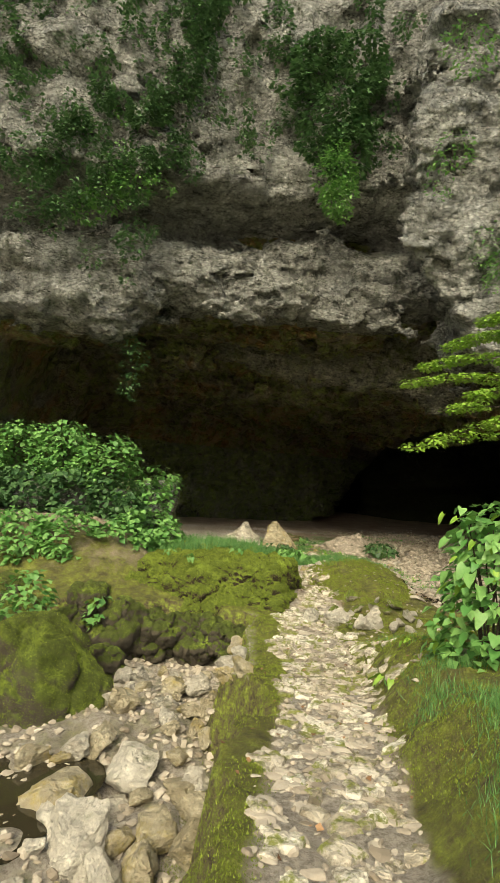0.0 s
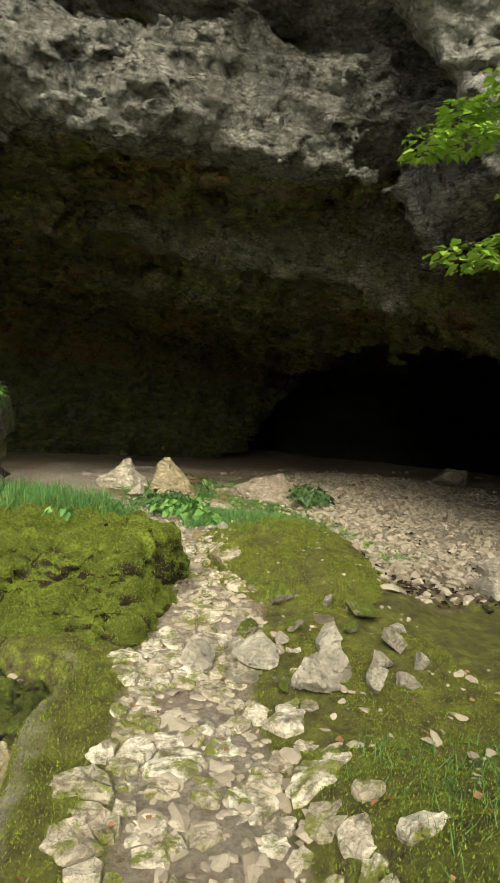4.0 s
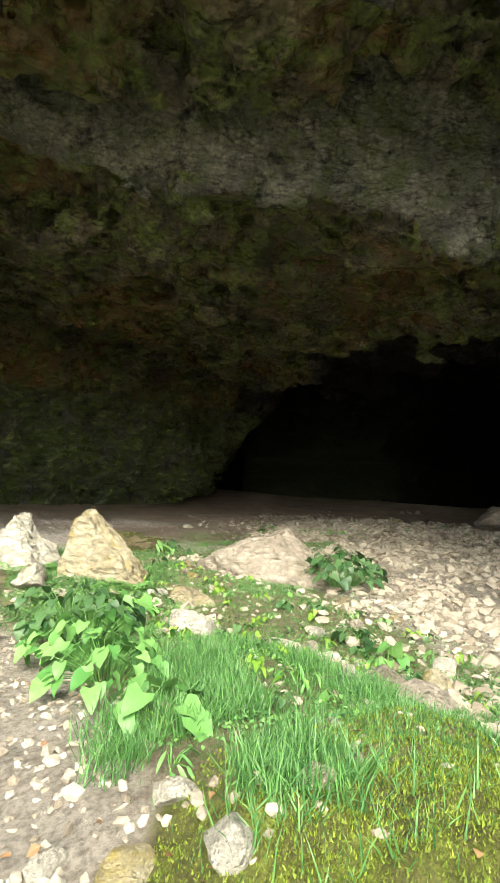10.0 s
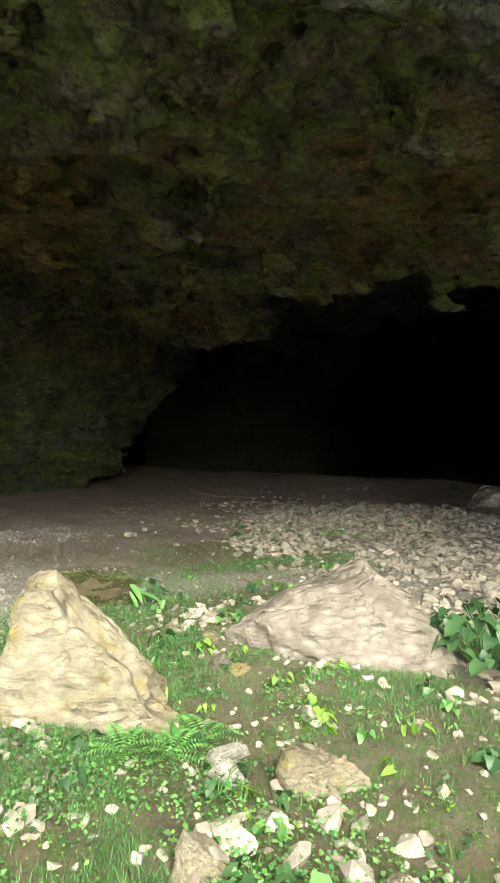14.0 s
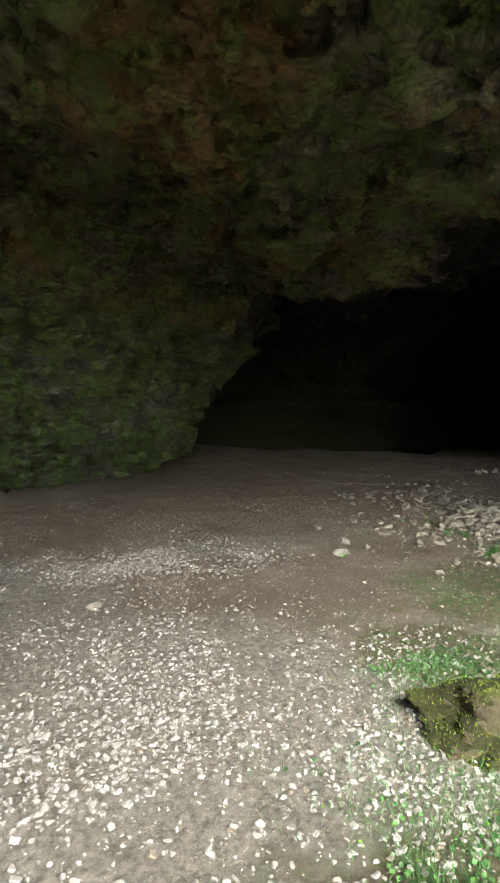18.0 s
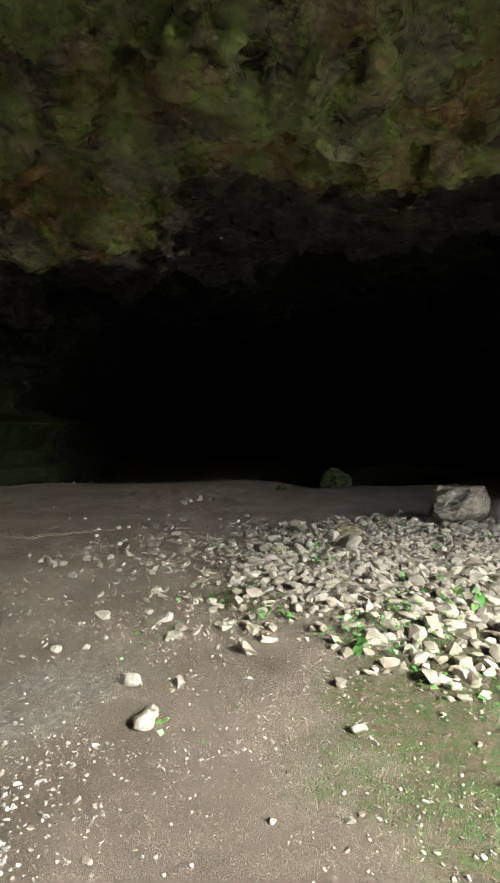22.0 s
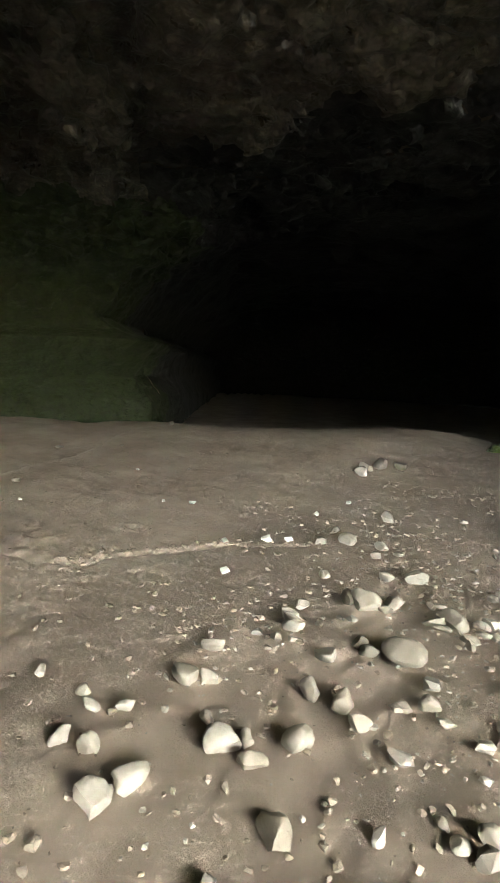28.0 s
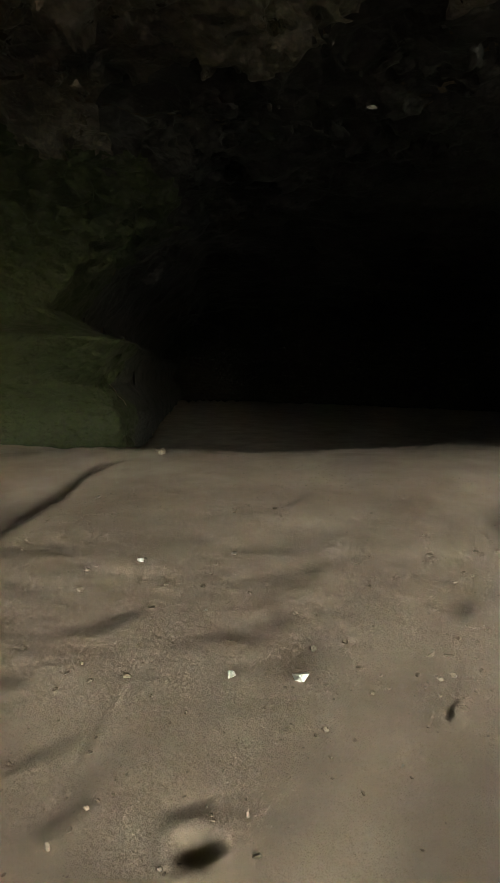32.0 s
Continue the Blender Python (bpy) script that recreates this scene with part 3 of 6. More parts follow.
def rock_solid(x, y, z):
    f = z - roof(x, y)
    # front of the cliff: bulge below, recess, overhanging upper tier
    front = 14.6 + 1.1 * np.exp(-((z - 8.9 - 0.05 * x) / 0.42) ** 2) - 1.1 * smooth(9.0, 9.6, z) - 0.05 * np.clip(z - 9.6, 0, 9)
    front = front + 0.5 * np.sin(0.55 * x + 1.0) + 0.10 * np.clip(-x - 4, 0, 10) * -1
    f = np.minimum(f, y - front)
    # the pale bulge that hangs over the mouth
    f = union(f, np.minimum(ball(x, y, z, (0.7, 16.4, 7.5), (3.7, 2.05, 1.75)), z - 6.25 - 0.12 * np.abs(x - 2.0)), 0.12)
    f = union(f, np.minimum.reduce([x - 1.6, 4.05 - x, (z - 6.3), 8.1 - 0.2 * (x - 1.6) - z, y - 14.55 + 0.35 * (z - 7)]), 0.1)
    f = union(f, ball(x, y, z, (-5.2, 15.2, 7.2), (2.6, 1.8, 1.6)), 0.3)
    f = union(f, ball(x, y, z, (-2.6, 18.6, 6.3), (1.2, 0.8, 0.6)), 0.2)
    # buttress
    low = 6.7 - 1.15 * (x - 3.2)
    butt = np.minimum.reduce([x - 3.0 - 0.12 * (y - 11) - 0.10 * np.abs(z - 8.5), y - 11.1 - 0.25 * np.clip(z - 9.4, 0, 1), z - low - 1.5 * np.clip(y - 11.5, 0, 3), 15.8 - y])
    f = union(f, butt, 0.12)
    f = union(f, ball(x, y, z, (5.4, 13.9, 6.3), (0.8, 0.9, 1.1)), 0.2)
    # wall within the mouth, leaning out towards the top
    out = 0.085 * np.clip(z, 0, 6) ** 2
    wall = np.minimum(-0.5 * x + 0.86 * (y - 30.4) + out + 0.25 * np.exp(-((z - 1.1) / 0.5) ** 2), (3.85 + 0.86 * np.clip(z, 0, 4.2) - x + 0.2 * (y - 33)) * 0.72)
    f = union(f, wall, 0.5)
    # wall of the inner chamber: a smooth face over a jutting shelf with an undercut foot
    along = 0.589 * (x - 15.75) - 0.808 * (y - 37.04)
    ahead = 0.808 * (x - 15.75) + 0.589 * (y - 37.04)
    end = np.interp(z, [0.3, 1.1, 1.7, 2.1, 2.35, 2.7, 4.0, 5.4, 6.5], [0.1, -0.5, -0.25, 0.15, -0.8, -1.35, -0.3, 1.3, 2.3])
    face = np.interp(z, [0.0, 0.6, 1.1, 1.7, 2.1, 2.4, 3.0, 4.2, 5.4], [0.4, 0.2, -0.35, 0.25, 0.55, -0.05, 0.1, 0.7, 1.5])
    wall2 = np.minimum(0.8 * (end - along), 0.85 * (ahead - 0.45 * along + face))
    f = union(f, np.minimum.reduce([wall2, x - 8.2, along + 9]), 0.18)
    # spur beside the mouth, under the bushes
    f = union(f, block(x, y, z, (-9, 12.9, -1), (-1.9 - 0.1, 15.9, 1.75)), 0.25)
    # dripstone teeth on the lip
    for sx, sy, sz, r in ((6.2, 26.6, 3.9, 0.40), (6.6, 25.9, 4.15, 0.25), (10.2, 32.9, 4.9, 0.10), (10.45, 33.0, 4.8, 0.13), (10.75, 33.1, 4.85, 0.11), (11.0, 33.2, 4.75, 0.14), (9.4, 32.6, 4.7, 0.16), (11.4, 33.3, 4.85, 0.12), (6.0, 25.7, 4.1, 0.26), (5.9, 28.2, 4.0, 0.32), (5.2, 30.6, 4.1, 0.35)):
        f = union(f, np.minimum((r * np.clip((z - sz) / 0.5, 0, 2.2) ** 0.7 - np.sqrt((x - sx) ** 2 + (y - sy) ** 2)) * 0.8, z - sz), 0.15)
    return f


def surface(field, origin, step):
    """Surface nets: the faces between inside (positive) and outside."""
    s = field > 0
    nx, ny, nz = field.shape
    corners = [(a, b, c) for a in (0, 1) for b in (0, 1) for c in (0, 1)]
    count = np.zeros((nx - 1, ny - 1, nz - 1), np.int8)
    for a, b, c in corners:
        count += s[a:nx - 1 + a, b:ny - 1 + b, c:nz - 1 + c]
    act = np.argwhere((count > 0) & (count < 8))
    index = np.full(count.shape, -1, np.int32)
    index[act[:, 0], act[:, 1], act[:, 2]] = np.arange(len(act))
    val = np.stack([field[act[:, 0] + a, act[:, 1] + b, act[:, 2] + c] for a, b, c in corners], 1)
    total, hits = np.zeros((len(act), 3)), np.zeros(len(act))
    for i, p in enumerate(corners):
        for j in range(i + 1, 8):
            q = corners[j]
            if sum(abs(a - b) for a, b in zip(p, q)) != 1:
                continue
            cross = (val[:, i] > 0) != (val[:, j] > 0)
            k = np.where(cross, val[:, i] / np.where(cross, val[:, i] - val[:, j], 1), 0)
            total += np.where(cross[:, None], np.array(p) + k[:, None] * (np.array(q) - np.array(p)), 0)
            hits += cross
    verts = (act + total / hits[:, None]) * step + np.array(origin)
    faces = []
    for axis in range(3):
        u, v = [(1, 2), (2, 0), (0, 1)][axis]
        lo = [slice(None)] * 3
        hi = [slice(None)] * 3
        lo[axis], hi[axis] = slice(0, -1), slice(1, None)
        e = np.argwhere(s[tuple(lo)] != s[tuple(hi)])
        e = e[(e[:, u] > 0) & (e[:, v] > 0) & (e[:, u] < field.shape[u] - 1) & (e[:, v] < field.shape[v] - 1)]
        du, dv = np.eye(3, dtype=int)[u], np.eye(3, dtype=int)[v]
        quad = np.stack([index[tuple((e - d).T)] for d in (du + dv, dv, 0 * du, du)], 1)
        flip = ~s[tuple(e.T)]
        quad[flip] = quad[flip][:, ::-1]
        faces.append(quad)
    return verts, np.concatenate(faces)


def rock_mesh(low, high, step):
    count = [int(round((b - a) / step)) for a, b in zip(low, high)]
    gx, gy, gz = [low[k] + step * np.arange(count[k]) for k in range(3)]
    field = np.empty(count, np.float32)
    for i0 in range(0, count[0], 24):
        X, Y, Z = np.meshgrid(gx[i0:i0 + 24], gy, gz, indexing="ij")
        field[i0:i0 + 24] = weathered(X, Y, Z)
    return surface(field, low, step)


def weathered(X, Y, Z):
    """The rock with its fractures."""
    f = rock_solid(X, Y, Z)
    near = np.abs(f) < 0.75
    x, y, z = X[near], Y[near], Z[near]
    n = 0.30 * fbm(x * 0.55, y * 0.55, z * 0.8, 2, 21)
    ridge = 1 - np.abs(vnoise(x * 0.9, y * 0.9, z * 1.9, 31))
    n = n - 0.14 * ridge ** 3 + 0.05 * vnoise(x * 2.6, y * 2.6, z * 3.2, 33)
    n = n + 0.19 * cells(x * 0.9 + n, y * 0.9 + n, z * 1.5 - 0.5 * n, 51) + 0.10 * cells(x * 2.2 + n, y * 2.2, z * 3.4, 61)
    lumps = 1 - np.abs(vnoise(x * 2.1, y * 2.1, z * 2.1, 35))
    n = n - smooth(15.5, 17, y) * (0.20 * lumps ** 2 - 0.13 * cells(x * 3.3, y * 3.3, z * 3.3, 65) - 0.16 * np.clip(cells(x * 1.5 + n, y * 1.5, z * 1.5, 66), -0.4, 0.7) - 0.06)
    n = n + 0.075 * cells(x * 4.6 + n, y * 4.6, z * 6.5, 67) + 0.03 * vnoise(x * 11, y * 11, z * 14, 37)
    n = n - 0.10 * smooth(16.5, 18, y) * np.clip(np.abs(vnoise(x * 4.4, y * 4.4, z * 4.4, 39)) - 0.25, 0, 1)
    f[near] += n * (1 - 0.72 * smooth(30.5, 32, y) * smooth(6, 8, x) * smooth(4.6, 3.6, z))
    return f


BOXES = [((-4.5, 12.8, 5.6), (5.2, 17.0, 10.0), 0.06), ((-4.0, 17.0, 3.3), (9.5, 28.0, 7.0), 0.068), ((-6.0, 28.0, -0.6), (7.0, 35.5, 6.5), 0.08),
         ((7.0, 28.0, -0.6), (17.5, 39.5, 6.5), 0.09), ((2.8, 10.5, 5.0), (6.5, 15.8, 12.0), 0.07), ((-11.0, 9.6, -0.7), (22.0, 42.0, 15.8), 0.15), ((4.0, 14.0, -1.0), (53.0, 62.0, 8.0), 0.45)]
rv, rf, before = np.zeros((0, 3)), np.zeros((0, 4), int), []
for low, high, step in BOXES:
    v, f = rock_mesh(low, high, step)
    c = v[f].mean(1)
    clear = np.ones(len(f), bool)
    for a, b, s in before:
        edge = 1.2 if step > 0.4 else 0.12
        clear &= ~np.all((c > np.array(a) + edge) & (c < np.array(b) - edge), axis=1)
    rf = np.concatenate([rf, f[clear] + len(rv)])
    rv = np.concatenate([rv, v])
    before.append((low, high, step))
mid = rv[rf].mean(1)
outside = mid[:, 1] < 15.9 - 0.9 * smooth(6.6, 6.0, mid[:, 2])
above = mid[:, 2] > 3.7
beam = mid[:, 1] - (18.6 - 0.25 * np.clip(mid[:, 0], -6, 6)) + 0.35 * vnoise(mid[:, 0] * 1.6, mid[:, 1] * 1.6, mid[:, 2] * 1.6, 57)
beam = (beam > -0.45) & (beam < 0.3) & (mid[:, 0] + 1.2 * vnoise(mid[:, 0], mid[:, 1], mid[:, 2], 58) < 6) & (mid[:, 2] > 4.2)
behind = mid[:, 0] - np.interp(mid[:, 1], LIP_Y, LIP_X) > 0.35 + 0.25 * vnoise(mid[:, 0] * 1.3, mid[:, 1] * 1.3, mid[:, 2], 55)
side = 0.589 * (mid[:, 0] - 15.75) - 0.808 * (mid[:, 1] - 37.04)
onward = 0.808 * (mid[:, 0] - 15.75) + 0.589 * (mid[:, 1] - 37.04)
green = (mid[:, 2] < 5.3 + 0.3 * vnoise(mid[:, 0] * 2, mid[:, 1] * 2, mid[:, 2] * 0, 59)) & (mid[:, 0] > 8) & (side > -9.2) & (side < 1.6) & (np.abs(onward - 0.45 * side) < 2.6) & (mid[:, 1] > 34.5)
# far faces that take the rock painted dark for missing light
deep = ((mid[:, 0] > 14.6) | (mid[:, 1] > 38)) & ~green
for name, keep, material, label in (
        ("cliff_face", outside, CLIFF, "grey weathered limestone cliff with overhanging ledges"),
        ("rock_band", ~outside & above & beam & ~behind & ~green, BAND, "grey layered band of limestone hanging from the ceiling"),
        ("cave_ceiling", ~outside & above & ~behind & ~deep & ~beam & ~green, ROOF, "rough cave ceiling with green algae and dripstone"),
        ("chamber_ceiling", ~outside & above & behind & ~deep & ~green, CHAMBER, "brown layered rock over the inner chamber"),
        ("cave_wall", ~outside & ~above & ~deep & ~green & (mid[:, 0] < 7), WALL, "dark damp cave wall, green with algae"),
        ("green_wall", ~outside & ((~above & ~deep & (mid[:, 0] >= 7)) | green), SMOOTH, "smooth green wall of the inner chamber, shade painted into its colour"),
        ("chamber_wall", ~outside & deep, DEEP, "bare rock deep in the cave, darkness painted into its colour")):
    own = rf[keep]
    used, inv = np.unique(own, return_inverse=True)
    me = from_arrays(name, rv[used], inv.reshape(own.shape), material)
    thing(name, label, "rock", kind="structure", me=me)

# ---- the ground, one sheet ----
def steps(*runs):
    out = []
    for a, b, s in runs:
        out += list(np.arange(a, b, s))
    return np.array(out)


tx = steps((-300, -60, 40), (-60, -12, 6), (-12, -3, 0.35), (-3, -0.8, 0.055), (-0.8, 3.6, 0.036), (3.6, 4.6, 0.055), (4.6, 9.4, 0.027), (9.4, 12.4, 0.06), (12.4, 16, 0.12), (16, 26, 0.4), (26, 60, 6), (60, 301, 40))
ty = steps((-300, -60, 40), (-60, -4, 4), (-4, 1.5, 0.25), (1.5, 12.6, 0.038), (12.6, 20, 0.055), (20, 26, 0.06), (26, 30.6, 0.026), (30.6, 34, 0.06), (34, 38, 0.12), (38, 46, 0.4), (46, 80, 6), (80, 301, 40))
X, Y = np.meshgrid(tx, ty, indexing="ij")
x, y = X.ravel(), Y.ravel()
gverts = np.stack([x, y, height(x, y)], 1)
ij = np.arange(len(x)).reshape(X.shape)
gfaces = np.stack([ij[:-1, :-1].ravel(), ij[1:, :-1].ravel(), ij[1:, 1:].ravel(), ij[:-1, 1:].ravel()], 1)
ground_mesh = from_arrays("ground", gverts, gfaces, GROUND)
SHEET = gverts[:, 2].reshape(X.shape)


def hz(x, y):
    """Height of the ground sheet at one place."""
    i, j = int(np.searchsorted(tx, x)) - 1, int(np.searchsorted(ty, y)) - 1
    u, v = (x - tx[i]) / (tx[i + 1] - tx[i]), (y - ty[j]) / (ty[j + 1] - ty[j])
    return float((SHEET[i, j] * (1 - v) + SHEET[i, j + 1] * v) * (1 - u) + (SHEET[i + 1, j] * (1 - v) + SHEET[i + 1, j + 1] * v) * u)


def masks(x, y):
    """Where moss, turf, gravel and mud lie."""
    off = x - line_x(y)
    moss = 0.8 * smooth(0.35, 0.6, np.abs(off)) * smooth(12.5, 9, y) + 0.2 * smooth(9, 6, y) + 0.18 * smooth(5.2, 6.6, y) * smooth(9.6, 8.8, y)
    moss = np.maximum(moss, smooth(0, 0.3, bump(x, y, 2.35, 11.5, 1.2, 1.7)) * 0.75)
    creek = smooth(0.55, 0.95, -off) * smooth(9.5, 9, y)
    moss = moss * (1 - 0.7 * creek)
    turf = smooth(0.35, 1.0, off) * smooth(11.6, 12.6, y) * smooth(20.8, 18.6, y) * smooth(4.4, 3.0, off - 0.25 * (y - 14))
    turf = np.maximum(turf, smooth(0.7, 1.3, off) * smooth(5, 3.6, y) * 0.45)
    turf = np.maximum(turf, 0.74 * smooth(1.3, 0.1, np.hypot((x - 4.0) / 2.5, (y - 21.5) / 1.7)))
    turf = np.maximum(turf, 0.75 * smooth(1.2, 0.2, np.hypot((x - 1.9) / 0.9, (y - 21.0) / 0.8)))
    turf = np.maximum(turf, 0.75 * smooth(1.2, 0.2, np.hypot((x - 5.4) / 0.8, (y - 24.0) / 0.5)))
    gravel = smooth(0.9, 0.3, np.abs(off)) * (0.55 + 0.1 * np.sin(y)) * smooth(21.5, 19, y) * (1 - 0.3 * smooth(5.2, 6.6, y) * smooth(9.6, 8.8, y))
    gravel = np.maximum(gravel, 0.8 * smooth(2.4, 3.3, off) * smooth(11, 13, y) * smooth(22.5, 20.5, y))
    gravel = np.maximum(gravel, 0.85 * creek)
    gravel = np.maximum(gravel, 0.85 * smooth(3.4, 1.2, np.hypot(x + 0.6, (y - 20.2) * 0.9)))
    gravel = np.maximum(gravel, 0.6 * smooth(2.4, 0.8, np.hypot(x + 1.1, (y - 23.2) * 0.9)))
    gravel = np.maximum(gravel, 0.8 * smooth(0.5, 0.3, np.abs(off)) * smooth(6.2, 5.4, y))
    gravel = np.maximum(gravel, 0.5 * smooth(1.2, 0.4, np.hypot((x - 2.2) / 2.2, (y - 24.2) / 0.7)))
    gravel = np.maximum(gravel, 0.45 * smooth(1.0, 0.6, np.hypot((x - 8) / 3.6, (y - 23.2) / 2.0)))
    gravel = gravel * smooth(27.5, 26, y)
    mud = smooth(19.5, 22, y)
    return moss, turf, gravel, mud, smooth(24.5, 27, y)


for nm, val in zip(("moss", "turf", "gravel", "mud", "calm"), masks(x, y)):
    set_mask(ground_mesh, nm, val)
thing("ground", "earth, moss, turf and trodden cave mud", "ground", kind="structure", me=ground_mesh)

# unseen cap over the cave, added to stop skylight leaking through the rock's seams
hx = steps((-120, -12, 9), (-12, 24, 3), (24, 150, 9))
hy = np.concatenate([[13.6], steps((13.7, 30, 2.5), (30, 150, 9))])
X, Y = np.meshgrid(hx, hy, indexing="ij")
top = 15.6 + 0.35 * np.clip(Y - 14, 0, 60) + 2.0 * vnoise(X * 0.12, Y * 0.12, X * 0, 95)
top = np.where(Y < 13.65, np.where((X < -10.5) | (X > 21.5), -1.0, 15.3), top)
top = np.where((np.abs(X - 15) > 125) | (Y > 140), -2.0, top)
hv = np.stack([X.ravel(), Y.ravel(), top.ravel()], 1)
ij = np.arange(X.size).reshape(X.shape)
hf = np.stack([ij[:-1, :-1].ravel(), ij[1:, :-1].ravel(), ij[1:, 1:].ravel(), ij[:-1, 1:].ravel()], 1)
thing("hillside", "unseen cap over the cave, added to keep skylight out", "hill", kind="structure", me=from_arrays("hillside", hv, hf, MOSS))


# ---- boulders ----
def boulder(name, label, seed, x, y, top, size, material, turn=0, tilt=(0, 0), cuts=9, rough=0.10, detail=4, group="", planes=()):
    me = boulder_mesh(name, seed, size, material, cuts, detail, rough, planes=planes)
    z = top - max(v.co.z for v in me.vertices)
    return thing(name, label, "boulder", pose(x, y, z, tilt[0], tilt[1], turn), group, me=me)


YELLOW = rock_material("yellow_boulder", (0.34, 0.28, 0.17), (0.68, 0.61, 0.46), (0.46, 0.36, 0.08), 0.5, 0.62, 0.8, False, False, relief=0.11, pit_shade=0.25)
WHITE = rock_material("white_boulder", (0.46, 0.415, 0.34), (0.84, 0.79, 0.69), (0.10, 0.12, 0.04), 0.56, 0.7, 0.8, False, False, relief=0.11, pit_shade=0.25)
BROWN = rock_material("brown_boulder", (0.26, 0.215, 0.17), (0.60, 0.52, 0.44), (0.10, 0.11, 0.02), 0.52, 0.66, 0.85, False, False, relief=0.11, pit_shade=0.25)
boulder("boulder", "big pale limestone boulder at the path", 3, -0.05, 18.5, 0.80, (0.72, 0.55, 0.75), WHITE, -20, cuts=7, rough=0.12, detail=5, planes=((-0.75, 0, 0.66, 0.42), (0.8, 0, 0.6, 0.45), (0, -0.75, 0.66, 0.5)))
boulder("boulder", "yellowish pointed limestone boulder in the grass", 7, 1.13, 17.74, 0.93, (0.84, 0.42, 0.92), YELLOW, -25, cuts=7, rough=0.13, detail=5, planes=((-1, 0, 0.12, 0.5), (0.68, 0, 0.74, 0.36), (0, -1, 0.3, 0.45), (-0.3, 0, 1, 0.75)))
boulder("boulder", "low brown boulder overgrown by grass", 11, 3.3, 18.0, 0.70, (1.1, 0.6, 0.95), BROWN, -28, cuts=4, rough=0.10, detail=5, planes=((-0.45, 0, 0.9, 0.26), (0.75, 0, 0.65, 0.40), (0, -0.85, 0.5, 0.42)))
LOW_MOSSY = boulder("mossy_boulder", "low brown rock with thin moss at the cave mouth", 13, 1.6, 20.1, 0.40, (0.85, 0.5, 0.36), THIN_MOSS, 0, cuts=12, rough=0.2, detail=5)
boulder("boulder", "grey boulder on the rubble", 17, 10.4, 22.6, 0.84, (0.62, 0.46, 0.5), BROWN, -20, cuts=6, rough=0.07, detail=4, planes=((0, 0, 1, 0.62), (-0.7, 0, 0.7, 0.55)))
boulder("mossy_boulder", "dark boulder with moss deep in the cave", 19, 16.5, 26.75, 0.72, (0.85, 0.6, 0.75), WALL, 0)
boulder("mossy_boulder", "small dark boulder with moss deep in the cave", 20, 14.5, 27.6, 0.36, (0.28, 0.22, 0.3), WALL, 0)


def cushions(me, lump=0.05, seed=3):
    """Swells a mesh into moss cushions."""
    n = len(me.vertices)
    co, no = np.empty(n * 3), np.empty(n * 3)
    me.vertices.foreach_get("co", co)
    me.vertices.foreach_get("normal", no)
    co, no = co.reshape(-1, 3), no.reshape(-1, 3)
    big = 1 - np.abs(vnoise(co[:, 0] * 3.5, co[:, 1] * 3.5, co[:, 2] * 3.5, seed)) ** 0.7
    mid = 1 - np.abs(vnoise(co[:, 0] * 9, co[:, 1] * 9, co[:, 2] * 9, seed + 1)) ** 0.7
    tuft = 1 - np.abs(vnoise(co[:, 0] * 19, co[:, 1] * 19, co[:, 2] * 19, seed + 4)) ** 0.7
    no = no / (np.linalg.norm(no, axis=1)[:, None] + 1e-9)
    co = co + no * (lump * 1.15 * big + lump * 1.0 * mid + lump * 0.7 * tuft + 0.6 * lump * vnoise(co[:, 0] * 26, co[:, 1] * 26, co[:, 2] * 26, seed + 2))[:, None]
    me.vertices.foreach_set("co", co.ravel())
    me.update()
    for e in ("sharp_edge",):
        if e in me.attributes:
            me.attributes.remove(me.attributes[e])


MOUND = boulder("mossy_boulder", "huge boulder under a thick cushion of moss", 23, -0.38, 10.62, 0.78, (1.92, 1.88, 1.35), MOSS, 0, cuts=4, detail=7, planes=((0, 0, 1, 0.72),))
cushions(MOUND.data, 0.06)
MOUND_CREEK = boulder("mossy_boulder", "mossy dark boulder above the creek", 29, -2.6, 7.2, 0.25, (1.0, 0.9, 1.0), MOSSY_ROCK, 0, cuts=6, detail=5)
cushions(MOUND_CREEK.data, 0.04, 9)
for bx, by, top, size in ((-1.75, 9.25, 0.1, 0.55), (-2.6, 9.6, 0.25, 0.6), (-3.6, 9.4, 0.35, 0.7), (-1.2, 9.25, -0.05, 0.5), (-0.55, 9.2, -0.05, 0.5), (0.0, 8.9, -0.12, 0.4), (-1.9, 8.3, -0.35, 0.4)):
    ob = boulder("mossy_boulder", "dark rock with patchy moss on the creek bank", int(90 + bx * 7 + by * 3), bx, by, top, (size, size * 0.8, size * 0.9), MOSSY_ROCK, bx * 90, cuts=12, detail=5, rough=0.22, group="bank boulders")
    cushions(ob.data, 0.04, 4)


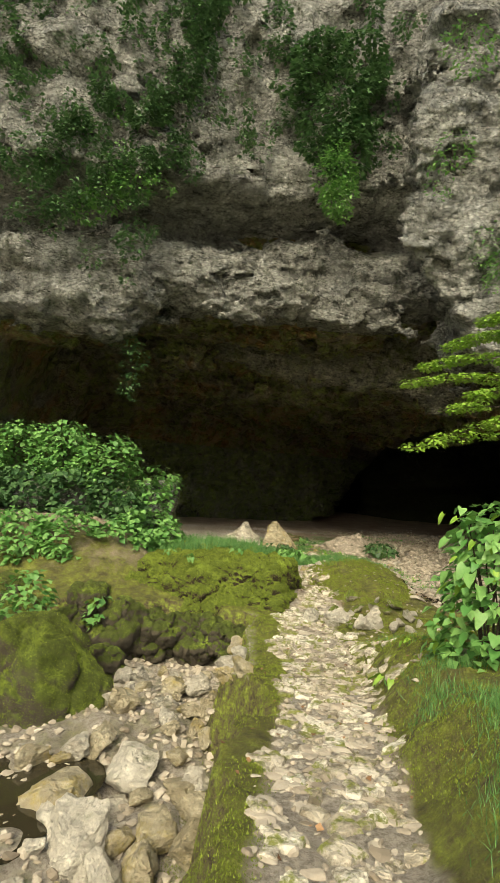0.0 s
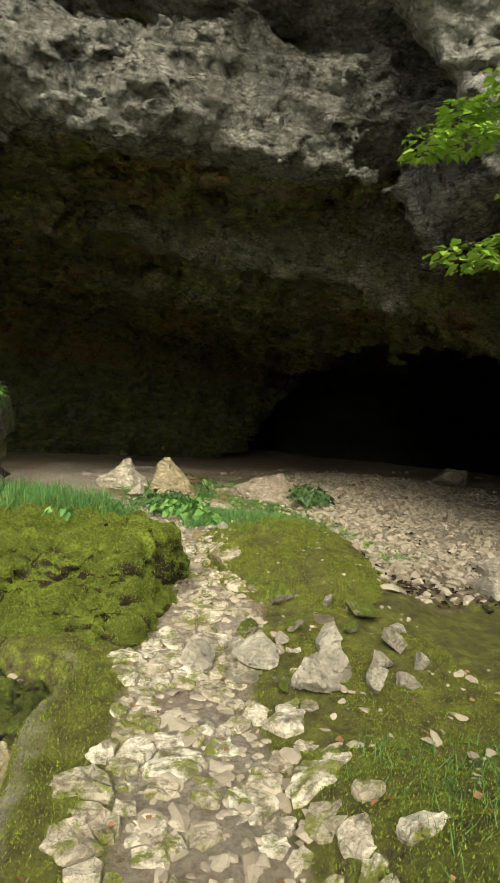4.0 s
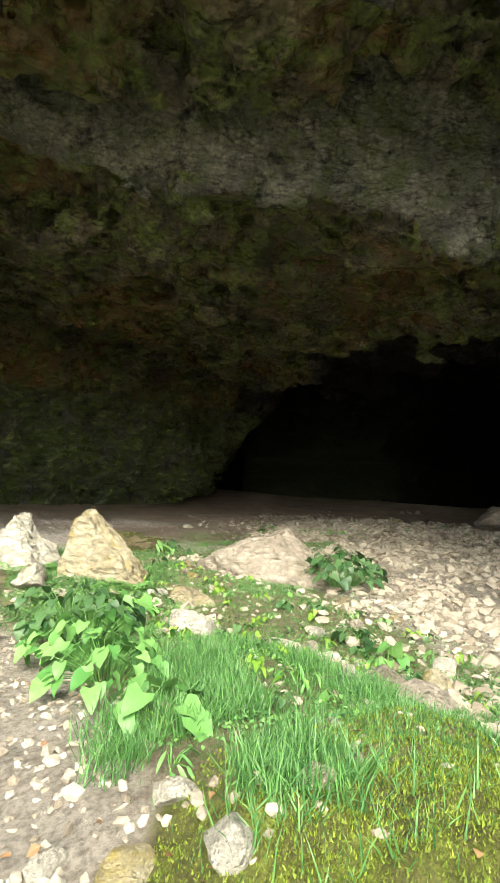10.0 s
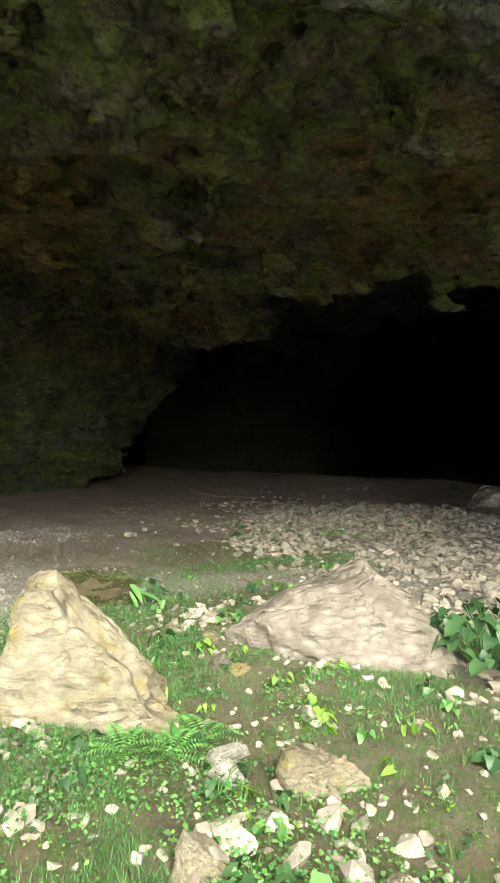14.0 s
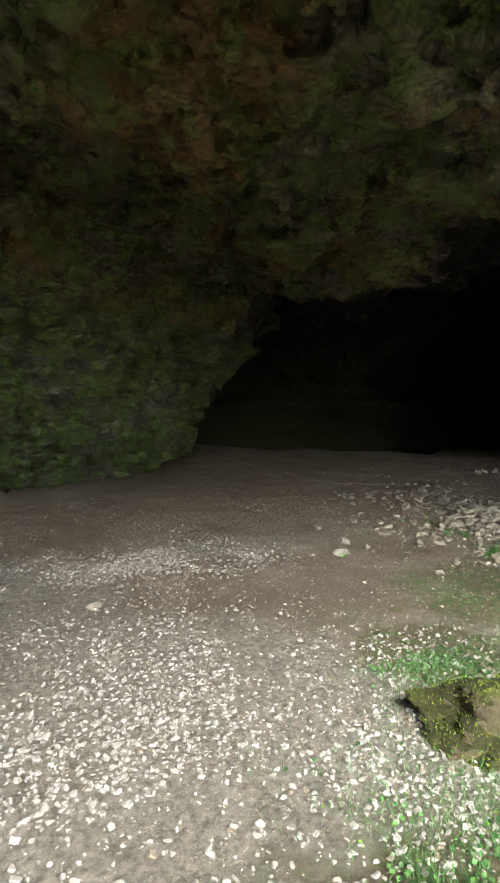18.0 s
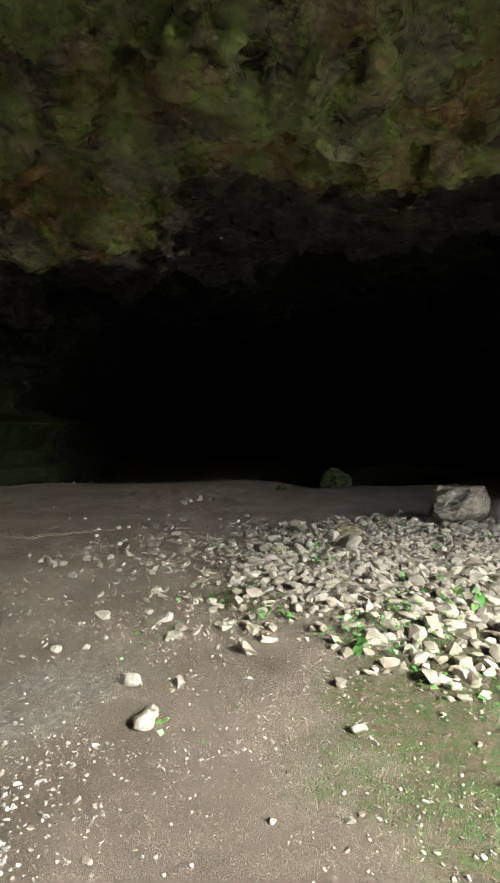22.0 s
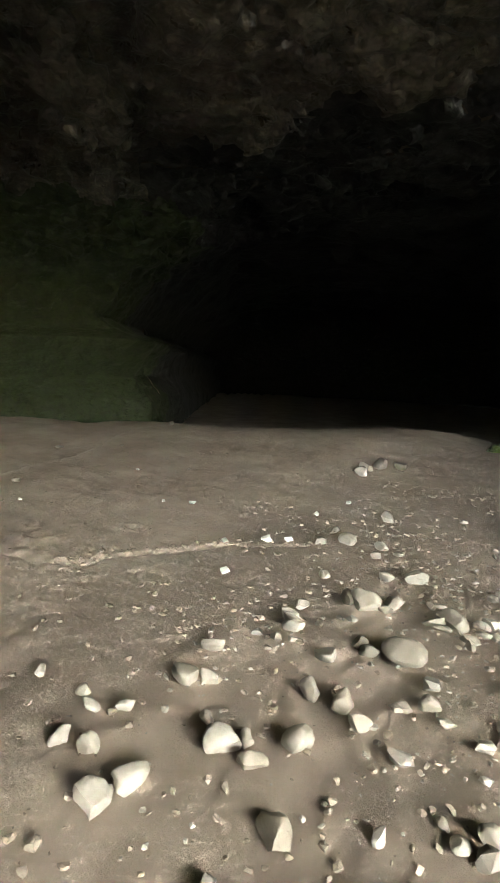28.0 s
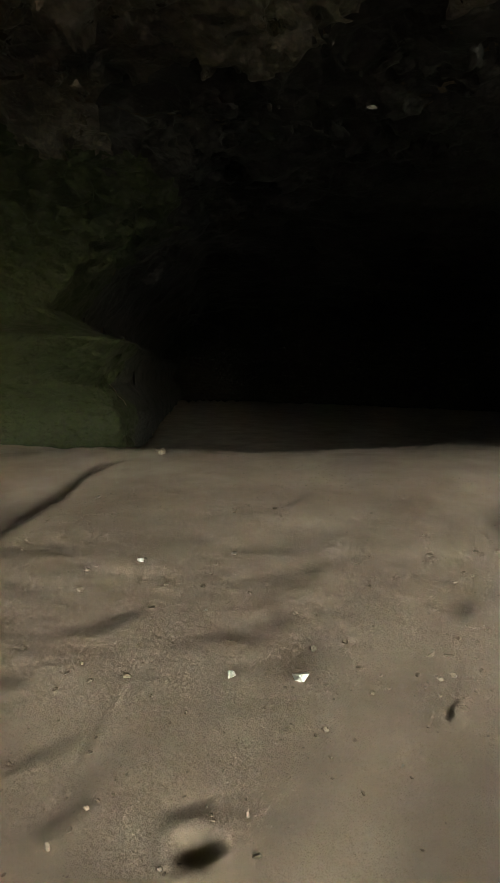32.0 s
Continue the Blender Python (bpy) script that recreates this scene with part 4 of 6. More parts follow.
# ---- foliage shapes ----
def leaf_shape(length, width, fold=0.25, droop=0.3, heart=True, cuts=6):
    """A broad leaf, folded along its midrib and drooping at the tip; stalk end at the origin, along +y."""
    v, f = [], []
    for i in range(cuts + 1):
        s = i / cuts
        w = width * 0.5 * (math.sin(math.pi * min(1, s * 0.93 + 0.07)) ** 0.75 if not heart else (1 - s) ** 0.62 * min(1, 0.72 + 2.4 * s))
        if i == cuts:
            w = width * 0.015
        y = s * length - (0.12 * length * (1 - s) if heart and i == 0 else 0)
        z = -droop * length * s * s
        wave = 0.04 * width * math.sin(9 * s)
        v += [(-w, y, z + fold * w + wave), (0, s * length, z), (w, y, z + fold * w - wave)]
        if i:
            a = 3 * (i - 1)
            f += [[a, a + 1, a + 4, a + 3], [a + 1, a + 2, a + 5, a + 4]]
    return v, f


def tube(points, radii, sides=6):
    v, f = [], []
    pts = [Vector(p) for p in points]
    for i, p in enumerate(pts):
        d = (pts[min(i + 1, len(pts) - 1)] - pts[max(i - 1, 0)]).normalized()
        a = d.orthogonal().normalized()
        b = d.cross(a)
        for k in range(sides):
            t = 2 * math.pi * k / sides
            v.append(tuple(p + radii[i] * (math.cos(t) * a + math.sin(t) * b)))
        if i:
            o = (i - 1) * sides
            f += [[o + k, o + (k + 1) % sides, o + sides + (k + 1) % sides, o + sides + k] for k in range(sides)]
    return v, f


def joined_tubes(name, runs, material):
    v, f = [], []
    for pts, radii in runs:
        a, b = tube(pts, radii, 5)
        f += [[i + len(v) for i in q] for q in b]
        v += a
    return from_arrays(name, v, f, material)


SMALL_LEAF = ([(-0.02, 0, 0), (0.02, 0, 0), (-0.42, 0.42, 0.10), (0, 0.45, 0), (0.42, 0.42, 0.10), (-0.02, 1, -0.12), (0.02, 1, -0.12)],
              [[0, 3, 2, 2], [0, 1, 3, 3], [1, 4, 3, 3], [2, 3, 5, 5], [3, 6, 5, 5], [3, 4, 6, 6]])
SMALL_LEAF = (SMALL_LEAF[0], [q[:3] for q in SMALL_LEAF[1]])


def leaf_cloud(name, rng, centres, radii, count, size, material, flat=0.5, gap=0.15, narrow=1.0):
    """Leaves scattered over the outer part of lobes, thinned by noise; they mostly face up and outward."""
    centres, radii = np.asarray(centres, float), np.asarray(radii, float)
    if radii.ndim == 1:
        radii = np.repeat(radii[:, None], 3, 1)
    vol = radii.prod(1) ** (2 / 3)
    pick = rng.choice(len(centres), count, p=vol / vol.sum())
    d = rng.normal(size=(count, 3))
    d /= np.linalg.norm(d, axis=1)[:, None]
    r = rng.uniform(0.55, 1.08, count) ** 0.6
    p = centres[pick] + d * r[:, None] * radii[pick]
    keep = fbm(p[:, 0] * 2.2, p[:, 1] * 2.2, p[:, 2] * 2.2, 2, 77) > gap - 0.35
    p, d = p[keep], d[keep]
    n = len(p)
    yaw = np.arctan2(-d[:, 0], d[:, 1]) + rng.normal(0, 0.8, n)
    tilt = rng.normal(-0.35, 0.45, n) * (1 - flat) + rng.normal(-0.15, 0.2, n)
    s = size * rng.uniform(0.6, 1.25, n)
    return spread(name, SMALL_LEAF[0], SMALL_LEAF[1], p, turns_of(tilt, rng.normal(0, 0.35, n), yaw), np.stack([s * narrow, s, s], 1), material, True)


RNG = np.random.default_rng(5)


# ---- loose stones ----
STONE_SHAPES = [hull_stone(100 + k, 13 + k % 5, (1, 0.78, 0.42 + 0.05 * (k % 4))) for k in range(9)]
SLAB_SHAPES = [hull_stone(200 + k, 22, (1, 0.72, 0.24)) for k in range(7)]
STONE_MESHES = [from_arrays("stone", v, f, STONE, False) for v, f in STONE_SHAPES]
CAVE_MESHES = [boulder_mesh("stone", 400 + k, (1, 0.6 + 0.07 * (k % 5), 0.45 + 0.08 * (k % 4)), CAVE_STONE, 11, 3, 0.09, 0.42, (), 50) for k in range(12)]


def pebbles(name, label, xs, ys, sizes, material, sink=0.25, kind="stuff", shapes=None, tilt=0.35):
    """Small stones lying on the ground, joined."""
    xs, ys, sizes = np.asarray(xs), np.asarray(ys), np.asarray(sizes)
    shapes = shapes or STONE_SHAPES
    z = height(xs, ys)
    allv, allf, base = [], [], 0
    which = RNG.integers(0, len(shapes), len(xs))
    for k, (v, f) in enumerate(shapes):
        m = which == k
        n = int(m.sum())
        if not n:
            continue
        s = sizes[m][:, None] * RNG.uniform(0.75, 1.25, (n, 3))
        turn = turns_of(RNG.normal(0, tilt, n), RNG.normal(0, tilt, n), RNG.uniform(0, 6.28, n))
        p = np.stack([xs[m], ys[m], z[m] + sizes[m] * (0.4 - sink)], 1)
        vv = np.einsum("nij,nkj->nki", turn, np.asarray(v)[None] * s[:, None]) + p[:, None]
        ff = np.asarray(f)[None] + (np.arange(n) * len(v))[:, None, None] + base
        allv.append(vv.reshape(-1, 3))
        allf.append(ff.reshape(-1, 3))
        base += n * len(v)
    me = from_arrays(name, np.concatenate(allv), np.concatenate(allf), material, False)
    return thing(name, label, "gravel", kind=kind, me=me)


def scatter(n, lo, hi, keep):
    """n random places in a rectangle, kept with the probability that keep gives."""
    x, y = RNG.uniform(lo[0], hi[0], n), RNG.uniform(lo[1], hi[1], n)
    k = RNG.uniform(size=n) < keep(x, y)
    return x[k], y[k]


def lay(name, label, shapes, x, y, size, r, sink=0.3, group="", up=0.0, tilt=12, parent=None, stretch=(1, 1, 1)):
    me = r.choice(shapes)
    m = pose(x, y, hz(x, y) + size * (0.42 - sink) + up, r.gauss(0, tilt), r.gauss(0, tilt), r.uniform(0, 360)) @ Matrix.Diagonal((size * stretch[0], size * stretch[1], size * stretch[2], 1))
    if parent is None:
        return thing(name, label, "stone", m, group, me=me)
    return part(name, me, parent, m)


# gravel of the path and the mouth
MUD = stone_material("mud_clod", (0.20, 0.16, 0.125), (0.33, 0.27, 0.215), (0.27, 0.215, 0.17), 0.95)
GRIT = stone_material("whitish_gravel", (0.30, 0.265, 0.245), (0.55, 0.515, 0.49), (0.44, 0.40, 0.375))
x, y = scatter(9000, (-3, 11.2), (2, 23.5), lambda x, y: smooth(0.75, 0.3, np.abs(x - line_x(y))) * smooth(18.5, 16.8, y))
pebbles("path_gravel", "pale broken gravel trodden into the path", x, y, RNG.uniform(0.012, 0.035, len(x)) * (1 + (RNG.uniform(size=len(x)) > 0.95)), STONE)
x, y = scatter(21000, (2.6, 10.5), (12, 25), lambda x, y: smooth(1.7, 2.6, x - line_x(np.minimum(y, 12.5)) - 0.12 * np.clip(y - 13, 0, 9)) * smooth(25.5, 22.5, y) * smooth(12, 10, x) * (0.35 + 0.65 * smooth(-0.2, 0.4, vnoise(x, y, x * 0, 19))))
pebbles("gully_stones", "brownish stones washed together in the gully", x, y, 0.03 + 0.085 * RNG.uniform(size=len(x)) ** 2.2, STONE)
x, y = scatter(11000, (-3.5, 19), (9, 27.3), lambda x, y: 0.10 + 0.8 * np.maximum(smooth(0.1, 0.5, vnoise(x * 0.8, y * 0.8, x * 0, 23)), smooth(1.3, 0.4, np.hypot((x - 0.9) / 2.4, (y - 24.0) / 0.8))))
pebbles("cave_grit", "small pale stones scattered on the cave floor", x, y, RNG.uniform(0.006, 0.020, len(x)) * (1 + (RNG.uniform(size=len(x)) > 0.95)), CAVE_STONE)
x, y = scatter(90000, (-3.6, 17.4), (3.2, 25.6), lambda x, y: 0.45 * smooth(1.1, 0.3, np.hypot((x + 1.1) / 2.4, (y - 23.4) / 2.2)) * smooth(-0.1, 0.4, vnoise(x * 1.3, y * 1.3, x * 0, 30)) + smooth(1.15, 0.35, np.hypot((x + 0.5 - 0.25 * (y - 20)) / 2.9, (y - 20.2) / 2.2)) * (0.3 + 0.7 * smooth(-0.25, 0.3, vnoise(x * 1.1, y * 1.1, x * 0, 28))))
pebbles("mouth_gravel", "whitish angular gravel trodden into the mud at the mouth", x, y, 0.005 + 0.020 * RNG.uniform(size=len(x)) ** 2.4, GRIT, 0.25)
x, y = scatter(26000, (-2.5, 20.5), (7.0, 26.2), lambda x, y: 0.25 + 0.75 * smooth(-0.1, 0.5, vnoise(x * 1.7, y * 1.7, x * 0, 31)))
pebbles("floor_grit", "fine pale grit on the cave mud", x, y, 0.003 + 0.012 * RNG.uniform(size=len(x)) ** 2, CAVE_STONE, 0.2)
x, y = scatter(12000, (-0.8, 22.8), (3.0, 25.2), lambda x, y: smooth(1.15, 0.35, np.hypot((x - 1.0) / 1.7, (y - 24.0) / 0.95)) * (0.15 + 0.85 * smooth(-0.2, 0.4, vnoise(x * 2.1, y * 2.1, x * 0, 34))))
pebbles("floor_gravel", "whitish gravel patch on the cave floor", x, y, 0.006 + 0.022 * RNG.uniform(size=len(x)) ** 2, GRIT, 0.22)
x, y = scatter(3000, (4.2, 23.8), (9.2, 28.0), lambda x, y: 0.25 + 0.75 * smooth(0.0, 0.4, vnoise(x * 1.5, y * 1.5, x * 0, 84)))
pebbles("floor_crumbs", "clods of mud and grit between the stones", x, y, 0.006 + 0.022 * RNG.uniform(size=len(x)) ** 2, MUD, 0.2)
x, y = scatter(5200, (6.4, 26.8), (12.5, 32), lambda x, y: 0.12 + 0.88 * smooth(0.0, 0.5, vnoise(x * 1.2, y * 1.2, x * 0, 83) + 0.12 * (x - 9)))
pebbles("mud_crumbs", "crumbs of mud on the trodden cave floor", x, y, 0.003 + 0.010 * RNG.uniform(size=len(x)) ** 2, MUD, 0.2)
x, y = scatter(130, (6, 27), (14, 33), lambda x, y: 0.6 + 0 * x)
pebbles("mud_grit", "small stones lying on smooth mud", x, y, RNG.uniform(0.005, 0.014, len(x)), CAVE_STONE)
x, y = scatter(1900, (-3.2, 2.5), (0.6, 9.3), lambda x, y: smooth(0.95, 1.25, line_x(y) - x))
pebbles("creek_gravel", "yellowish gravel in the dry creek", x, y, RNG.uniform(0.03, 0.08, len(x)), STONE)

x, y = scatter(2200, (-0.6, 1.4), (2.2, 12.2), lambda x, y: smooth(0.5, 0.3, np.abs(x - line_x(y))) * (1 - 0.85 * smooth(5.2, 6.2, y) * smooth(9.6, 9, y)))
pebbles("path_chips", "pale stone chips and earth between the slabs", x, y, RNG.uniform(0.012, 0.045, len(x)), STONE, 0.32)
x, y = scatter(4700, (-0.6, 1.4), (2.6, 10.4), lambda x, y: smooth(0.55, 0.32, np.abs(x - line_x(y) - 0.1 * smooth(6, 7, y) + 0.1 * smooth(9.5, 10.5, y))) * (0.35 + 0.65 * smooth(-0.4, 0.3, vnoise(x * 1.8, y * 1.8, x * 0, 99))))
pebbles("path_flakes", "flat pale limestone flakes trodden into the path", x, y, 0.025 + 0.07 * RNG.uniform(size=len(x)) ** 2, STONE, 0.43, shapes=SLAB_SHAPES, tilt=0.12)
x, y = scatter(420, (1.2, 4.6), (3.6, 9.0), lambda x, y: smooth(0.5, 0.8, x - line_x(y)) * smooth(-0.3, 0.4, vnoise(x * 1.6, y * 1.6, x * 0, 100)))
pebbles("slope_stones", "whitish stone flakes showing through the moss", x, y, 0.015 + 0.06 * RNG.uniform(size=len(x)) ** 2, STONE, 0.30, shapes=SLAB_SHAPES, tilt=0.25)

x, y = scatter(9000, (-2.5, 19.5), (11, 31), lambda x, y: 0.12 + 0.88 * smooth(0.0, 0.5, vnoise(x * 1.1, y * 1.1, x * 0, 24)) * smooth(29.5, 27.5, y))
pebbles("mud_clods", "crumbs and clods of trodden mud", x, y, RNG.uniform(0.008, 0.028, len(x)), MUD, 0.25)
ex = RNG.uniform(6.7, 8.4, 110)
x, y = ex, np.interp(ex, EDGE_X, EDGE_Y) + np.abs(RNG.normal(0.05, 0.07, 110))
pebbles("edge_clods", "crumbling mud along the broken edge", x, y, RNG.uniform(0.008, 0.02, 110), MUD, 0.32)

# rubble in the cave, stone by stone
r = random.Random(8)
for k in range(205):
    a, d = r.uniform(0, 6.283), math.sqrt(r.random())
    x, y = 8.0 + 3.0 * d * math.cos(a), 23.2 + 1.75 * d * math.sin(a) + 0.12 * (8 - 8.0)
    if x < 6.0 and r.random() < 0.5:
        continue
    lay("stone", "pale angular stone in the rubble", CAVE_MESHES, x, y, r.choice((0.05, 0.06, 0.08, 0.10, 0.13)), r, 0.2, "cave rubble", r.uniform(0, 0.03), 22)
x, y = scatter(5600, (4.0, 21.2), (11.6, 25.6), lambda x, y: smooth(1.1, 0.5, np.hypot((x - 8.1) / 3.4, (y - 23.2) / 2.0)))
pebbles("rubble_fill", "pale broken stone filling the rubble bank", x, y, 0.02 + 0.07 * RNG.uniform(size=len(x)) ** 1.7, CAVE_STONE, 0.15)
# stones that stand out on the cave floor
for sx, sy, size in ((2.95, 23.43, 0.06), (0.88, 23.57, 0.07), (-0.02, 22.85, 0.08), (3.42, 24.64, 0.05), (3.3, 22.3, 0.08), (3.81, 22.6, 0.07), (3.34, 23.5, 0.07), (3.23, 23.8, 0.09), (2.85, 23.4, 0.10),
                     (7.37, 23.58, 0.24), (8.7, 24.85, 0.2), (6.16, 27.02, 0.10), (6.2, 26.93, 0.06), (5.8, 27.55, 0.045), (5.58, 27.09, 0.06), (5.82, 27.27, 0.05), (5.9, 26.62, 0.085), (5.88, 26.48, 0.075), (6.08, 26.39, 0.085),
                     (5.45, 26.74, 0.10), (5.59, 26.75, 0.09), (6.37, 26.37, 0.08), (7.96, 26.66, 0.10), (6.69, 26.62, 0.08), (6.92, 26.33, 0.12), (7.43, 26.27, 0.13), (7.34, 26.72, 0.12), (5.69, 26.26, 0.09), 
                     (12.3, 33.0, 0.10), (9.6, 30.1, 0.03), (10.2, 32.0, 0.03), (12.17, 32.88, 0.08), (9.81, 33.0, 0.08), (7.93, 31.15, 0.07), (8.3, 27.55, 0.08), (8.5, 27.4, 0.09), (8.7, 27.6, 0.05), (9.3, 27.4, 0.10), (10.9, 28.4, 0.13), (11.2, 28.45, 0.16), (11.47, 28.4, 0.18), (11.7, 28.2, 0.14)):
    lay("stone", "single pale stone lying on the mud", CAVE_MESHES, sx, sy, size, r, 0.15, "stones on the cave floor")
for k in range(100):
    x, y = r.uniform(4.6, 9.8), r.uniform(25.3, 27.3)
    if r.random() < 0.75 - 0.09 * abs(x - 6.8):
        lay("stone", "single pale stone lying on the mud", CAVE_MESHES, x, y, r.uniform(0.025, 0.085), r, 0.18, "stones on the cave floor", 0, 20)

CHIP = stone_material("white_chip", (0.62, 0.62, 0.60), (0.80, 0.80, 0.78), (0.74, 0.73, 0.70), 0.6)
for sx, sy, size, seed in ((8.36, 29.33, 0.03, 5), (8.5, 29.07, 0.045, 9), (9.15, 30.53, 0.032, 3), (7.28, 27.69, 0.05, 12), (7.51, 30.42, 0.025, 14), (9.02, 27.98, 0.04, 17), (9.69, 27.98, 0.04, 18), (7.8, 28.12, 0.05, 21), (8.02, 27.86, 0.06, 22), (8.12, 27.72, 0.05, 23)):
    v, f = hull_stone(600 + seed, 11, (1, 0.62, 0.66))
    thing("stone", "bright white chip of stone lying on the mud", "stone", pose(sx, sy, hz(sx, sy) + size * 0.4, 8, 12, -30) @ Matrix.Scale(size, 4), "white chips", me=from_arrays("stone", v, f, CHIP, False))
x, y = scatter(4600, (4.2, 22.5), (11.5, 27.6), lambda x, y: 0.9 * smooth(1.1, 0.3, np.hypot((x - 7.8) / 3.6, (y - 24.9) / 2.2)) * (0.3 + 0.7 * smooth(-0.1, 0.4, vnoise(x * 1.3, y * 1.3, x * 0, 26))))
pebbles("rubble_spill", "pale stones spilling over the mud", x, y, 0.012 + 0.065 * RNG.uniform(size=len(x)) ** 2, CAVE_STONE, 0.2)

# creek boulders
r = random.Random(21)
for bx, by, size in ((-0.56, 4.9, 0.42), (-0.24, 5.3, 0.3), (-0.7, 6.7, 0.28), (-1.5, 5.3, 0.6), (-0.95, 5.95, 0.5), (-0.56, 7.9, 0.3), (-1.37, 7.1, 0.36), (-2.0, 6.0, 0.25), (-1.65, 6.0, 0.2), (-1.2, 7.7, 0.2), (-0.1, 7.6, 0.27), (-0.05, 6.4, 0.3), (-0.45, 5.6, 0.28),
                     (-1.2, 4.7, 0.5), (-0.3, 7.1, 0.26), (-0.85, 7.3, 0.22), (-0.9, 8.3, 0.2), (-0.4, 8.5, 0.18), (-1.6, 8.2, 0.22), (-0.2, 4.5, 0.3), (-2.4, 5.4, 0.3), (-1.0, 3.9, 0.5), (-0.5, 6.1, 0.22), (-0.05, 7.0, 0.2), (-1.42, 5.07, 0.45), (-0.79, 7.76, 0.34), (-0.61, 4.49, 0.36), (-0.29, 5.75, 0.32), (-1.37, 6.26, 0.3), (-1.97, 5.92, 0.26), (-0.06, 6.75, 0.22)) + tuple((r.uniform(-1.8, 0.1), r.uniform(3.8, 8.7), r.uniform(0.12, 0.3)) for _ in range(30)):
    me = boulder_mesh("creek_boulder", r.randrange(999), (size, size * r.uniform(0.6, 0.8), size * r.uniform(0.5, 0.75)), r.choice((YELLOW, YELLOW, WHITE)), 18, 4, 0.10, 0.35)
    thing("creek_boulder", "pale yellowish boulder in the dry creek bed", "boulder", pose(bx, by, hz(bx, by) + size * 0.22, r.gauss(0, 15), r.gauss(0, 15), r.uniform(0, 360)), "creek boulders", me=me)

# heap of rocks at the foot of the steps, some capped with moss
CAPPED = moss_material("moss_on_stone", (0.17, 0.225, 0.03), (0.44, 0.60, 0.085), (0.60, 0.54, 0.44), 0.5)
for bx, by, size, cap in ((1.98, 10.1, 0.23, 1), (1.98, 9.62, 0.17, 1), (2.22, 9.32, 0.25, 0), (2.7, 9.87, 0.22, 1), (2.76, 9.38, 0.19, 0), (1.62, 9.66, 0.17, 1), (1.66, 9.14, 0.22, 0), (2.08, 8.9, 0.27, 0), (1.22, 9.05, 0.2, 0), (2.3, 9.75, 0.14, 1),
                          (1.92, 8.62, 0.25, 0), (1.7, 8.72, 0.14, 1), (2.35, 8.72, 0.16, 0), (2.55, 9.05, 0.15, 0), (2.42, 10.05, 0.11, 0), (2.5, 9.6, 0.12, 1), (1.45, 9.3, 0.11, 0), (1.42, 8.82, 0.13, 0), (1.85, 9.4, 0.1, 0), (2.6, 8.75, 0.12, 0), (2.85, 9.0, 0.13, 0), (2.95, 9.65, 0.12, 0), (1.75, 10.35, 0.14, 1)):
    me = boulder_mesh("rock", r.randrange(999), (size * 1.2, size * 0.95, size * (0.72 if cap else 0.85)), CAPPED if cap else WHITE, 20, 4, 0.10 if cap else 0.06, 0.22)
    thing("rock", "pale rock capped with moss beside the steps" if cap else "bright angular limestone rock beside the steps", "rock", pose(bx, by, hz(bx, by) + size * 0.38, r.gauss(0, 10), r.gauss(0, 10), r.uniform(0, 360)), "rocks by the steps", me=me)
# stones in the grass
for bx, by, size in ((2.0, 15.5, 0.2), (2.15, 16.62, 0.29), (3.85, 16.5, 0.14), (1.95, 15.8, 0.12), (1.7, 16.8, 0.14), (2.72, 18.4, 0.14), (2.2, 18.1, 0.12), (2.3, 18.5, 0.12), (2.3, 17.95, 0.11), (0.36, 17.22, 0.38), (0.25, 17.8, 0.2), (3.2, 14.2, 0.2), (3.5, 14.0, 0.22), (3.1, 13.6, 0.24), (2.8, 13.9, 0.14), (3.9, 14.6, 0.16), (3.6, 15.6, 0.14), (4.1, 15.8, 0.13), (4.4, 16.2, 0.15), (2.6, 14.8, 0.12), (1.5, 12.5, 0.12), (1.35, 12.15, 0.15), (1.6, 12.0, 0.12), (1.1, 12.3, 0.1), (1.9, 12.1, 0.1), (4.7, 17.0, 0.14), (5.0, 16.3, 0.13), (8.3, 23.9, 0.25), (6.9, 24.4, 0.18), (9.3, 22.2, 0.25), (10.0, 23.3, 0.2), (10.9, 23.6, 0.25), (5.2, 11.7, 0.5), (4.6, 10.8, 0.35), (1.48, 17.75, 0.34), (1.3, 16.2, 0.2), (1.86, 15.56, 0.14), (1.91, 15.09, 0.25), (2.65, 15.05, 0.22), (2.85, 14.91, 0.2), (3.12, 15.5, 0.15), (2.96, 14.79, 0.18), (1.78, 16.99, 0.14), (2.55, 15.42, 0.12)):
    me = boulder_mesh("rock", r.randrange(999), (size, size * 0.75, size * 0.55), r.choice((WHITE, WHITE, YELLOW, BROWN)), 14, 3, 0.07, 0.4)
    thing("rock", "pale limestone rock half sunk in the ground", "rock", pose(bx, by, hz(bx, by) + size * 0.12, r.gauss(0, 10), r.gauss(0, 10), r.uniform(0, 360)), "rocks in the grass", me=me)

x, y = scatter(2600, (0.2, 12), (5.2, 19.5), lambda x, y: 0.25 + 0.75 * smooth(0.0, 0.45, vnoise(x * 1.4, y * 1.4, x * 0, 27)))
pebbles("turf_stones", "pale stones strewn through the grass", x, y, RNG.uniform(0.012, 0.05, len(x)) * (1 + (RNG.uniform(size=len(x)) > 0.93)), STONE, 0.36)
x, y = scatter(1500, (0.6, 14.6), (4.8, 19.6), lambda x, y: smooth(0.05, 0.5, vnoise(x * 1.3, y * 1.3, x * 0, 32) + 0.5 * np.exp(-((x - 2.2 - 0.1 * (y - 17)) / 0.4) ** 2)))
pebbles("turf_rubble", "pale broken stones half sunk between the herbs", x, y, 0.02 + 0.09 * RNG.uniform(size=len(x)) ** 2.5, STONE, 0.34)
